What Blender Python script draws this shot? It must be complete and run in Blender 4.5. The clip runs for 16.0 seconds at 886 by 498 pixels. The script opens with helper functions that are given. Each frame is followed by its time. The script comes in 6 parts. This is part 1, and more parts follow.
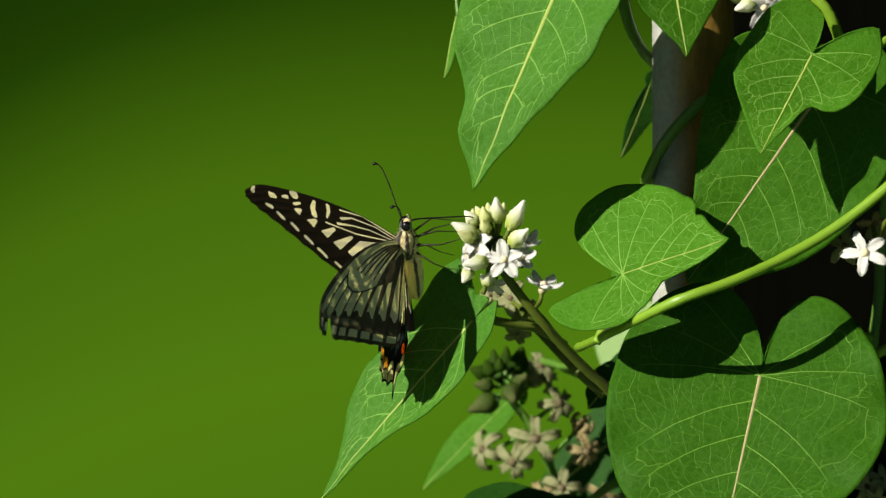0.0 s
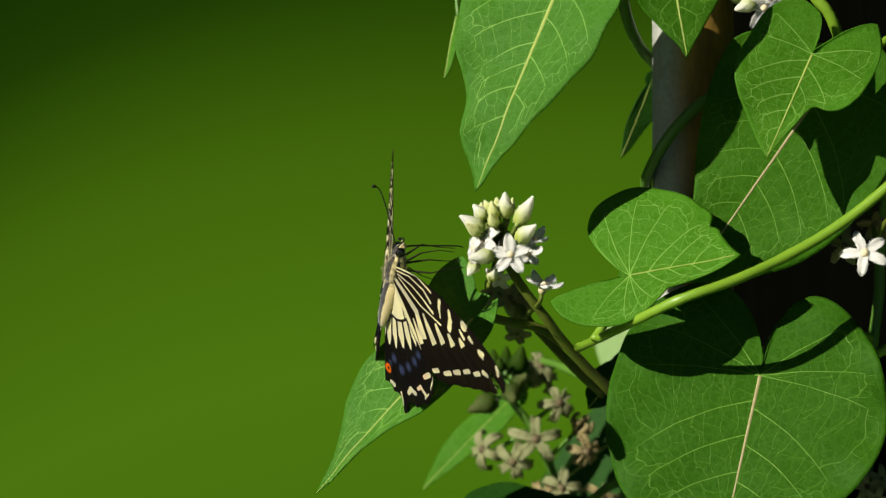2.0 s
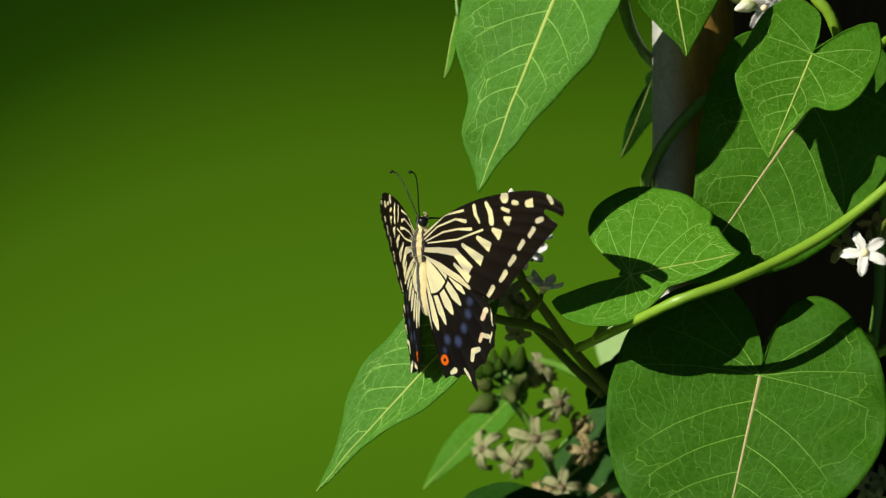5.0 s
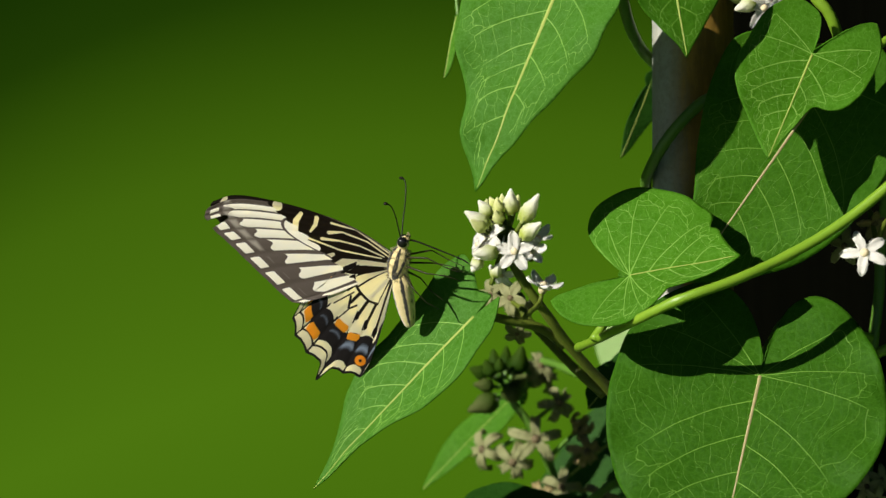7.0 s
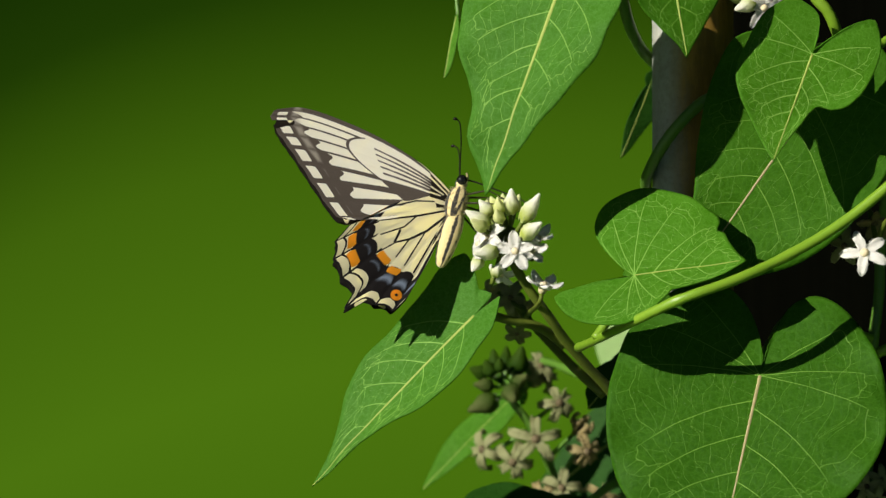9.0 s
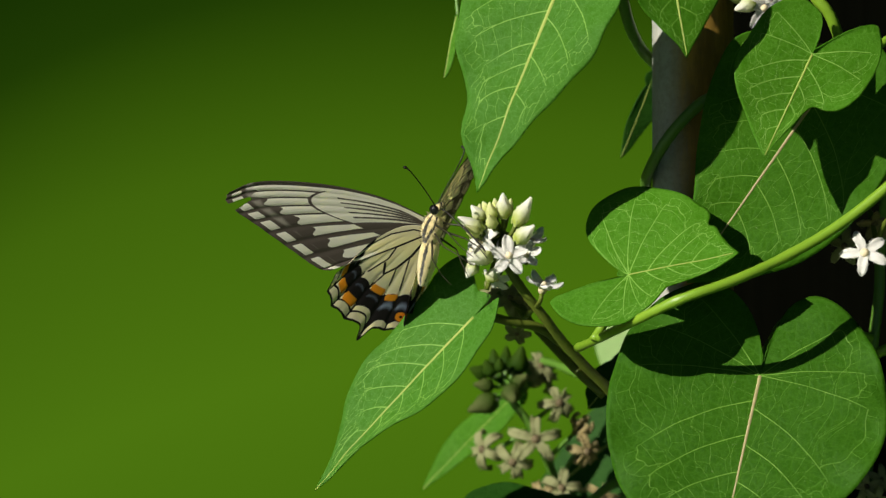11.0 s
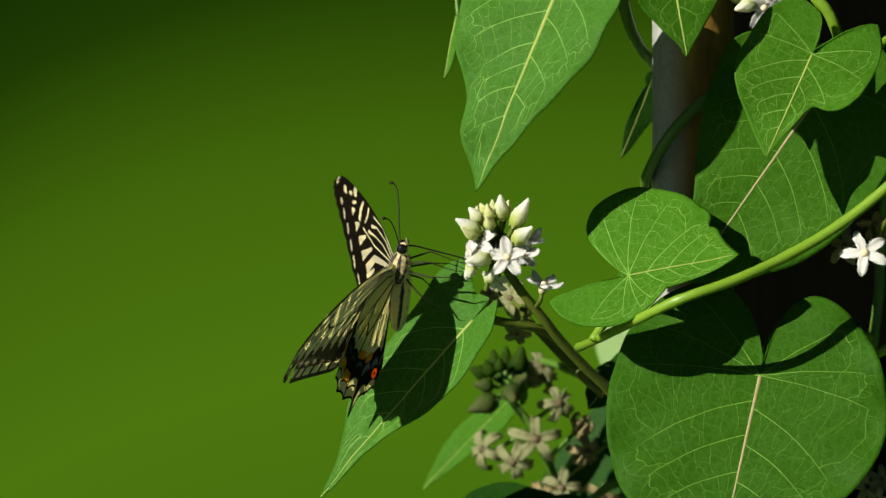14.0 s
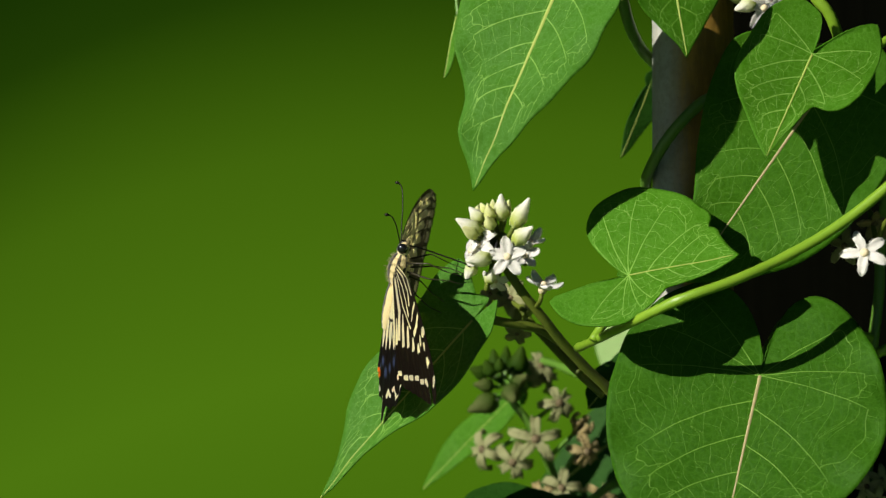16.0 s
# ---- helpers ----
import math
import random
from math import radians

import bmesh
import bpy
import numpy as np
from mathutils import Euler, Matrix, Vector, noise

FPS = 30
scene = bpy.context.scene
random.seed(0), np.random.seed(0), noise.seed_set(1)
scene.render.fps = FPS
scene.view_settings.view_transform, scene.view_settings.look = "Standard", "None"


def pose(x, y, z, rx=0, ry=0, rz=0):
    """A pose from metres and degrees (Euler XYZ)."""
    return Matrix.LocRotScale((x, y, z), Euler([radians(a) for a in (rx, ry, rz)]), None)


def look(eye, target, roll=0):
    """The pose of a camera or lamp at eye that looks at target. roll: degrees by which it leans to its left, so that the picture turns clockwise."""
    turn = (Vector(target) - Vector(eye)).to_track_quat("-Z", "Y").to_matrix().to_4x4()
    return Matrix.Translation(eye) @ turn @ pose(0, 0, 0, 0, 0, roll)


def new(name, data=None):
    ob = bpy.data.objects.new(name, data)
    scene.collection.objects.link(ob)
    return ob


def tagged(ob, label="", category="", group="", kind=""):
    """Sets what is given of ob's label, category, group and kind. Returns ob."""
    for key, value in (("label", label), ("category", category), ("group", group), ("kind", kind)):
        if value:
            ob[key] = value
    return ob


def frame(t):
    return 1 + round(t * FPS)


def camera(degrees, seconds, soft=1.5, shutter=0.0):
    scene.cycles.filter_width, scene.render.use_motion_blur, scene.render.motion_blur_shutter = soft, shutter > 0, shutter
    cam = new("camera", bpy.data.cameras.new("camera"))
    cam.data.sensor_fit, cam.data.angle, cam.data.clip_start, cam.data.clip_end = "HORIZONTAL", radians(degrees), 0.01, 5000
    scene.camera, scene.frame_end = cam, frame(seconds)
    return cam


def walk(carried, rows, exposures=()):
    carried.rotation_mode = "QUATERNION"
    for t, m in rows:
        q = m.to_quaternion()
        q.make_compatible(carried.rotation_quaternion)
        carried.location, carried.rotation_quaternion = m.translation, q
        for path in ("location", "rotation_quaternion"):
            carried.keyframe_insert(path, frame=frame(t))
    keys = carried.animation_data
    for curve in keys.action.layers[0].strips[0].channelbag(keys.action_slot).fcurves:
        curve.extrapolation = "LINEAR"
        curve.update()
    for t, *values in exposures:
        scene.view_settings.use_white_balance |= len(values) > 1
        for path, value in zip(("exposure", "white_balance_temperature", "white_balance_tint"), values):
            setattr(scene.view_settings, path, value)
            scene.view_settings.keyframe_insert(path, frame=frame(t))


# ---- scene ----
cam = camera(20, 16.0, soft=1.25)
EYE = (0, -0.556, 1.3)
CAMERA_POSE = look(EYE, (0, 0, 1.3))
cam.data.dof.use_dof = True
cam.data.dof.focus_distance = 0.544
cam.data.dof.aperture_fstop = 18.0
walk(cam, [(0, CAMERA_POSE), (16, CAMERA_POSE)],
     exposures=[(0, 0.75), (0.5, 0.70), (1.0, 0.64), (2.5, 0.54), (3.5, 0.50), (4.0, 0.64), (6.5, 0.60), (7.0, 0.58), (8.0, 0.52), (9.0, 0.54), (12.0, 0.56), (16.0, 0.58)])

# ---- light: a clear day, the sun to the left, a little behind the camera ----
SUN_FROM = Vector((-0.70, -0.60, 0.44)).normalized()
sun = new("sun", bpy.data.lights.new("sun", "SUN"))
sun.data.energy, sun.data.angle, sun.data.color = 5.0, radians(0.55), (1.0, 0.95, 0.86)
sun.matrix_world = look((-1.0, -0.9, 3.2), Vector((-1.0, -0.9, 3.2)) - SUN_FROM)
world = bpy.data.worlds.new("sky")
scene.world = world
world.use_nodes = True
sky = world.node_tree.nodes.new("ShaderNodeTexSky")
sky.sky_type, sky.sun_disc = "NISHITA", False
sky.air_density, sky.dust_density, sky.altitude = 0.45, 0.1, 1500.0
sky.sun_elevation = math.asin(SUN_FROM.z)
sky.sun_rotation = math.atan2(SUN_FROM.x, SUN_FROM.y)
world.node_tree.links.new(sky.outputs[0], world.node_tree.nodes["Background"].inputs[0])
world.node_tree.nodes["Background"].inputs[1].default_value = 0.025


# ---- small tools ----
def mm(p):
    """A place given in millimetres round the middle of the view, 1.3 m above the ground."""
    return Vector((p[0], p[1], p[2])) * 0.001 + Vector((0, 0, 1.3))


def mesh_of(name, verts, faces, material, smooth=True):
    me = bpy.data.meshes.new(name)
    me.from_pydata([tuple(v) for v in verts], [], faces)
    for m in (material if isinstance(material, (list, tuple)) else [material]):
        me.materials.append(m)
    if smooth:
        me.polygons.foreach_set("use_smooth", [True] * len(me.polygons))
    me.update()
    return me


def part(name, me, parent=None, label=""):
    ob = new(name, me)
    if parent:
        ob.parent = parent
    return tagged(ob, label)


def smooth_path(points, steps):
    """A Catmull-Rom curve through points, steps pieces to each stretch."""
    p = [Vector(q) for q in points]
    p = [p[0] * 2 - p[1]] + p + [p[-1] * 2 - p[-2]]
    out = []
    for i in range(1, len(p) - 2):
        for k in range(steps):
            t = k / steps
            a, b, c, d = p[i - 1], p[i], p[i + 1], p[i + 2]
            out.append(0.5 * (2 * b + (c - a) * t + (2 * a - 5 * b + 4 * c - d) * t * t + (3 * b - a - 3 * c + d) * t ** 3))
    return out + [p[-2]]


def tube_data(path, radii, sides=10, wobble=0.0, seed=0):
    """Vertices and faces of a round stem along path, with a radius at each point."""
    rng = random.Random(seed)
    verts, faces = [], []
    side = None
    for i, p in enumerate(path):
        way = (path[min(i + 1, len(path) - 1)] - path[max(i - 1, 0)]).normalized()
        if side is None:
            side = way.orthogonal().normalized()
        side = (side - way * side.dot(way)).normalized()
        up = way.cross(side)
        r = radii[i] * (1 + wobble * (rng.random() - 0.5))
        for k in range(sides):
            a = 2 * math.pi * k / sides
            verts.append(p + (side * math.cos(a) + up * math.sin(a)) * r)
        if i:
            o = (i - 1) * sides
            for k in range(sides):
                faces.append((o + k, o + (k + 1) % sides, o + sides + (k + 1) % sides, o + sides + k))
    n = len(path)
    verts += [path[0], path[-1]]
    for k in range(sides):
        faces.append((len(verts) - 2, (k + 1) % sides, k))
        faces.append((len(verts) - 1, (n - 1) * sides + k, (n - 1) * sides + (k + 1) % sides))
    return verts, faces


def tube(name, points, r0, r1, material, steps=8, sides=10, wobble=0.0, bulge=None):
    """A tapering stem through points (world metres), r0 to r1 in metres."""
    path = smooth_path(points, steps)
    n = len(path) - 1
    radii = [r0 + (r1 - r0) * i / n for i in range(n + 1)]
    if bulge:
        radii = [r * bulge(i / n) for i, r in enumerate(radii)]
    v, f = tube_data(path, radii, sides, wobble, len(points))
    return mesh_of(name, v, f, material)


# ---- materials ----
def material(name):
    m = bpy.data.materials.new(name)
    m.use_nodes = True
    nt = m.node_tree
    nt.nodes.clear()
    return m, nt


def node(nt, kind, **values):
    n = nt.nodes.new("ShaderNode" + kind)
    for key, v in values.items():
        if key in ("operation", "blend_type", "data_type", "attribute_name", "feature", "interpolation_type", "noise_dimensions", "voronoi_dimensions", "clamp"):
            if key == "operation":
                n.operation = v
            elif key == "blend_type":
                n.blend_type = v
            elif key == "data_type":
                n.data_type = v
            elif key == "attribute_name":
                n.attribute_name = v
            elif key == "feature":
                n.feature = v
            elif key == "interpolation_type":
                n.interpolation_type = v
        else:
            n.inputs[key.replace("_", " ")].default_value = v
    return n


def calc(nt, op, a, b=None, c=None):
    n = nt.nodes.new("ShaderNodeMath")
    n.operation = op
    for i, v in enumerate((a, b, c)):
        if v is None:
            continue
        if isinstance(v, (int, float)):
            n.inputs[i].default_value = v
        else:
            nt.links.new(v, n.inputs[i])
    return n.outputs[0]


def step_down(nt, value, hi, lo):
    """1 where value is below lo, 0 above hi."""
    n = nt.nodes.new("ShaderNodeMapRange")
    n.interpolation_type = "SMOOTHSTEP"
    nt.links.new(value, n.inputs[0])
    n.inputs[1].default_value, n.inputs[2].default_value = lo, hi
    n.inputs[3].default_value, n.inputs[4].default_value = 1.0, 0.0
    return n.outputs[0]


def mix(nt, fac, a, b):
    n = nt.nodes.new("ShaderNodeMix")
    n.data_type = "RGBA"
    for v, i in ((fac, 0), (a, 6), (b, 7)):
        if isinstance(v, tuple):
            n.inputs[i].default_value = (*v, 1)
        elif isinstance(v, (int, float)):
            n.inputs[i].default_value = v
        else:
            nt.links.new(v, n.inputs[i])
    return n.outputs[2]


def textured(nt, scale, detail=4, rough=0.6, space="Object"):
    co = nt.nodes.new("ShaderNodeTexCoord")
    n = nt.nodes.new("ShaderNodeTexNoise")
    n.inputs["Scale"].default_value, n.inputs["Detail"].default_value, n.inputs["Roughness"].default_value = scale, detail, rough
    nt.links.new(co.outputs[space], n.inputs["Vector"])
    return n.outputs[0]


def finish(nt, colour, roughness, bump=None, strength=0.3, distance=0.0002, through_light=0.0, through_colour=None, metal=0.0, specular=0.5, sheen=0.0):
    b = nt.nodes.new("ShaderNodeBsdfPrincipled")
    o = nt.nodes.new("ShaderNodeOutputMaterial")
    for v, s in ((colour, "Base Color"), (roughness, "Roughness")):
        if isinstance(v, tuple):
            b.inputs[s].default_value = (*v, 1)
        elif isinstance(v, (int, float)):
            b.inputs[s].default_value = v
        else:
            nt.links.new(v, b.inputs[s])
    b.inputs["Metallic"].default_value = metal
    b.inputs["Specular IOR Level"].default_value = specular
    b.inputs["Sheen Weight"].default_value = sheen
    if bump is not None:
        n = nt.nodes.new("ShaderNodeBump")
        n.inputs["Strength"].default_value, n.inputs["Distance"].default_value = strength, distance
        nt.links.new(bump, n.inputs["Height"])
        nt.links.new(n.outputs[0], b.inputs["Normal"])
    out = b.outputs[0]
    if through_light:
        t = nt.nodes.new("ShaderNodeBsdfTranslucent")
        c = through_colour if through_colour is not None else colour
        if isinstance(c, tuple):
            t.inputs[0].default_value = (*c, 1)
        else:
            nt.links.new(c, t.inputs[0])
        s = nt.nodes.new("ShaderNodeMixShader")
        s.inputs[0].default_value = through_light
        nt.links.new(out, s.inputs[1])
        nt.links.new(t.outputs[0], s.inputs[2])
        out = s.outputs[0]
    nt.links.new(out, o.inputs[0])


def leaf_material(name, green, deep, vein, roughness=0.48, glow=0.22, net=0.19):
    """A leaf's blade: mottled green with a fine pale net, specks and a quilted relief; the veins themselves are meshes."""
    m, nt = material(name)
    flat = node(nt, "Attribute", attribute_name="flat")

    def cells(scale, jitter):
        v = nt.nodes.new("ShaderNodeTexVoronoi")
        v.feature = "DISTANCE_TO_EDGE"
        v.inputs["Scale"].default_value = scale
        n2 = nt.nodes.new("ShaderNodeTexNoise")
        n2.inputs["Scale"].default_value, n2.inputs["Detail"].default_value = scale * 1.6, 2
        nt.links.new(flat.outputs["Vector"], n2.inputs["Vector"])
        add = nt.nodes.new("ShaderNodeVectorMath")
        add.operation = "MULTIPLY_ADD"
        nt.links.new(n2.outputs[1], add.inputs[0])
        add.inputs[1].default_value = (jitter, jitter, jitter)
        nt.links.new(flat.outputs["Vector"], add.inputs[2])
        nt.links.new(add.outputs[0], v.inputs["Vector"])
        return v.outputs["Distance"]

    def noise_of(scale, detail):
        n = nt.nodes.new("ShaderNodeTexNoise")
        n.inputs["Scale"].default_value, n.inputs["Detail"].default_value = scale, detail
        nt.links.new(flat.outputs["Vector"], n.inputs["Vector"])
        return n.outputs[0]

    wide, small = cells(0.45, 1.2), cells(1.15, 0.6)
    fine = step_down(nt, small, 0.07, 0.02)
    quilt = step_down(nt, wide, 0.30, 0.0)
    mott, grain = noise_of(0.09, 5), noise_of(4.0, 2)
    base = mix(nt, mott, deep, green)
    base = mix(nt, calc(nt, "MULTIPLY", grain, 0.35), base, tuple(c * 0.55 for c in deep))
    base = mix(nt, calc(nt, "MULTIPLY", quilt, 0.10), base, vein)
    speck = nt.nodes.new("ShaderNodeTexVoronoi")
    speck.inputs["Scale"].default_value = 0.55
    nt.links.new(flat.outputs["Vector"], speck.inputs["Vector"])
    dots = step_down(nt, speck.outputs["Distance"], 0.07, 0.03)
    base = mix(nt, calc(nt, "MULTIPLY", dots, 0.30), base, (0.5, 0.6, 0.25))
    colour = mix(nt, calc(nt, "MULTIPLY", fine, net), base, vein)
    height = calc(nt, "ADD", calc(nt, "MULTIPLY", quilt, -0.7), calc(nt, "MULTIPLY", grain, 0.3))
    height = calc(nt, "ADD", height, calc(nt, "MULTIPLY", fine, -0.12))
    rough = calc(nt, "ADD", calc(nt, "MULTIPLY", mott, 0.2), roughness)
    lit = mix(nt, 0.5, colour, (0.20, 0.42, 0.02))
    finish(nt, colour, rough, height, 0.4, 0.00022, glow, lit, specular=0.06)
    return m


def plain_material(name, a, b, scale, roughness=0.5, strength=0.3, distance=0.0002, through_light=0.0, metal=0.0, specular=0.5, sheen=0.0, fine=None):
    """Two mottled colours at two scales with a fine relief."""
    m, nt = material(name)
    big = textured(nt, scale, 4)
    small = textured(nt, fine or scale * 7, 3)
    c = mix(nt, big, a, b)
    c = mix(nt, calc(nt, "MULTIPLY", small, 0.35), c, tuple(v * 0.5 for v in a))
    r = calc(nt, "ADD", calc(nt, "MULTIPLY", small, 0.2), roughness - 0.1)
    finish(nt, c, r, calc(nt, "ADD", big, small), strength, distance, through_light, None, metal, specular, sheen)
    return m


# Leaf green in brighter and darker copies, part of the lighting in their colour.
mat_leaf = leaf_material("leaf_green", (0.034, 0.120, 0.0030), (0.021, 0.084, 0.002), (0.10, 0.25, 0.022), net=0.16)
mat_leaf_darker = leaf_material("leaf_green_darker", (0.027, 0.100, 0.0026), (0.017, 0.070, 0.0018), (0.09, 0.23, 0.020), net=0.16)
mat_leaf_bright = leaf_material("leaf_green_brighter", (0.052, 0.178, 0.005), (0.036, 0.136, 0.004), (0.17, 0.37, 0.05), glow=0.26, net=0.20)
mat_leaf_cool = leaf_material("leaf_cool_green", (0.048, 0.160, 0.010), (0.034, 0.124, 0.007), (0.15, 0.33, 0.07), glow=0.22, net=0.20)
# Leaves at the back: their shade is put into this darkened green.
mat_leaf_shaded = leaf_material("leaf_green_shaded", (0.013, 0.055, 0.005), (0.009, 0.040, 0.0035), (0.04, 0.11, 0.015), glow=0.02, net=0.08)
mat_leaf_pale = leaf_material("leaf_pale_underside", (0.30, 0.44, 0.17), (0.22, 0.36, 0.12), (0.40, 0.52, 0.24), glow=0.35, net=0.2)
mat_vein = plain_material("leaf_vein", (0.105, 0.245, 0.022), (0.15, 0.30, 0.035), 400, 0.5, 0.2, through_light=0.15, specular=0.15)
mat_vein_bright = plain_material("leaf_vein_pale", (0.17, 0.36, 0.05), (0.24, 0.44, 0.075), 400, 0.5, 0.2, through_light=0.15, specular=0.15)
mat_rib = plain_material("leaf_midrib", (0.24, 0.34, 0.055), (0.32, 0.37, 0.08), 300, 0.5, specular=0.2)
mat_rib_rosy = plain_material("leaf_midrib_rosy", (0.30, 0.22, 0.12), (0.28, 0.29, 0.10), 160, 0.5, specular=0.2)
mat_stem = plain_material("stem_light_green", (0.125, 0.255, 0.012), (0.20, 0.32, 0.024), 90, 0.4, 0.25, 0.0002, specular=0.4)
mat_stem_dark = plain_material("stem_dark_green", (0.055, 0.15, 0.012), (0.095, 0.20, 0.02), 120, 0.5)
mat_stem_olive = plain_material("stem_olive", (0.062, 0.098, 0.010), (0.12, 0.145, 0.018), 150, 0.5, 0.4, specular=0.2)
mat_petal = plain_material("petal_white", (0.86, 0.84, 0.77), (0.90, 0.89, 0.84), 500, 0.7, 0.6, 0.0002, 0.38, sheen=0.3, fine=2600)
mat_petal_worn = plain_material("petal_cream_faded", (0.22, 0.23, 0.085), (0.36, 0.37, 0.18), 400, 0.75, 0.6, 0.0002, 0.3, fine=2200)
mat_petal_brown = plain_material("petal_withered", (0.20, 0.14, 0.04), (0.36, 0.31, 0.145), 400, 0.8, 0.7, 0.0002, 0.15, fine=2000)
mat_calyx = plain_material("calyx_green", (0.34, 0.42, 0.10), (0.46, 0.52, 0.18), 500, 0.6, 0.4, 0.0002, 0.15)
# Darker calyx green for the old umbel, its shade put into the colour.
mat_calyx_dark = plain_material("calyx_green_shaded", (0.05, 0.09, 0.03), (0.10, 0.14, 0.05), 500, 0.6, 0.4)
mat_heart_brown = plain_material("flower_centre_withered", (0.07, 0.05, 0.02), (0.15, 0.11, 0.045), 700, 0.7)
mat_column = plain_material("flower_centre", (0.62, 0.52, 0.30), (0.72, 0.62, 0.42), 900, 0.6)


# ---- distance: a sunny lawn far out of focus, glowing, with the shade above put into its colour ----
def backdrop_material():
    m, nt = material("distant_green_glow")
    co = nt.nodes.new("ShaderNodeTexCoord")
    sep = nt.nodes.new("ShaderNodeSeparateXYZ")
    nt.links.new(co.outputs["Object"], sep.inputs[0])
    warp = nt.nodes.new("ShaderNodeTexNoise")
    warp.inputs["Scale"].default_value, warp.inputs["Detail"].default_value = 0.9, 1
    nt.links.new(co.outputs["Object"], warp.inputs["Vector"])
    # height in metres, the painted darker side falling off leftwards
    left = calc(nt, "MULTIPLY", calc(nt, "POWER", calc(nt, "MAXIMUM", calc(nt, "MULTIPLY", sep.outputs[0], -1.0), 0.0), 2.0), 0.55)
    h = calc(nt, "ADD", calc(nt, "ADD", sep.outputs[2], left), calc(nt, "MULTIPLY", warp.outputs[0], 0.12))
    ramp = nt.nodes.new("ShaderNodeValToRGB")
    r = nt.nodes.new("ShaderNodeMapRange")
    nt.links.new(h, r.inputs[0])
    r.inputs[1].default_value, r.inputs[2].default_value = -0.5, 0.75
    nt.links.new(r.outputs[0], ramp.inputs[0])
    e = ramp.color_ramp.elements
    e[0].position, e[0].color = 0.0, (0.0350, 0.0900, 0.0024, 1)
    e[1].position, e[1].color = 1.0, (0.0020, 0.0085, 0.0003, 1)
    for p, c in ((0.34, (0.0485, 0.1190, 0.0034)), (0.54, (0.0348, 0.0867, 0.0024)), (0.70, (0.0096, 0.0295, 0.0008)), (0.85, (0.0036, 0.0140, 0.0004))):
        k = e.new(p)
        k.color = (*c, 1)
    # The sheet glows by itself: the meadow's sunlight is in this colour.
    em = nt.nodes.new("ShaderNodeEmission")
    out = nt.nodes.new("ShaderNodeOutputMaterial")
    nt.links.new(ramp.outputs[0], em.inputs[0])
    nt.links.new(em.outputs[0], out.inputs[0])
    return m


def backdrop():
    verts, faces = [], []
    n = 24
    # Reaches 5 m up and round the sides to block skylight out of view.
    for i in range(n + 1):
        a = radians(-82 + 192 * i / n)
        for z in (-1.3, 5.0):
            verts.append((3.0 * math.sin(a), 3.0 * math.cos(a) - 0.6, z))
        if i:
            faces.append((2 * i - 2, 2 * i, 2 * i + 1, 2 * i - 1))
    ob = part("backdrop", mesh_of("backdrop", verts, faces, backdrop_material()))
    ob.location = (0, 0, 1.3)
    tagged(ob, "glowing backdrop of a softly blurred green meadow, sun and shade in its colour", "backdrop", kind="structure")


def ground():
    verts = [(-40, -40, 0), (40, -40, 0), (40, 40, 0), (-40, 40, 0)]
    m = plain_material("grass", (0.05, 0.13, 0.02), (0.09, 0.18, 0.03), 6, 0.8, 0.6, 0.01, fine=60)
    ob = part("ground", mesh_of("ground", verts, [(0, 1, 2, 3)], m, False))
    tagged(ob, "green grass ground below the vine", "ground", kind="structure")


backdrop()
ground()

# ---- leaves ----
STEPS = (0, 4, 9, 16, 25, 37, 50, 65, 82, 100, 120, 140, 158, 172)


def outline(radii, sinus):
    """The leaf's radius round its stalk by angle from the tip, 0 to 180 degrees, through the profile's values."""
    xs, ys = list(STEPS) + [180], list(radii) + [sinus]
    m = [0.0] * len(xs)
    for i in range(1, len(xs) - 1):
        a, b = (ys[i] - ys[i - 1]) / (xs[i] - xs[i - 1]), (ys[i + 1] - ys[i]) / (xs[i + 1] - xs[i])
        m[i] = 0.0 if a * b <= 0 else 2 * a * b / (a + b)
    m[0], m[-1] = (ys[1] - ys[0]) / xs[1], (ys[-1] - ys[-2]) / (xs[-1] - xs[-2])

    def value(d):
        i = max(k for k in range(len(xs) - 1) if xs[k] <= d)
        h = xs[i + 1] - xs[i]
        t = (d - xs[i]) / h
        return ((2 * t ** 3 - 3 * t * t + 1) * ys[i] + (t ** 3 - 2 * t * t + t) * h * m[i]
                + (3 * t * t - 2 * t ** 3) * ys[i + 1] + (t ** 3 - t * t) * h * m[i + 1])
    return value


LEAVES = {}


def nearer(p, f):
    """A place (mm) drawn towards the eye, f times as far from it."""
    return Vector((p[0] * f, (p[1] + 556.0) * f - 556.0, p[2] * f))


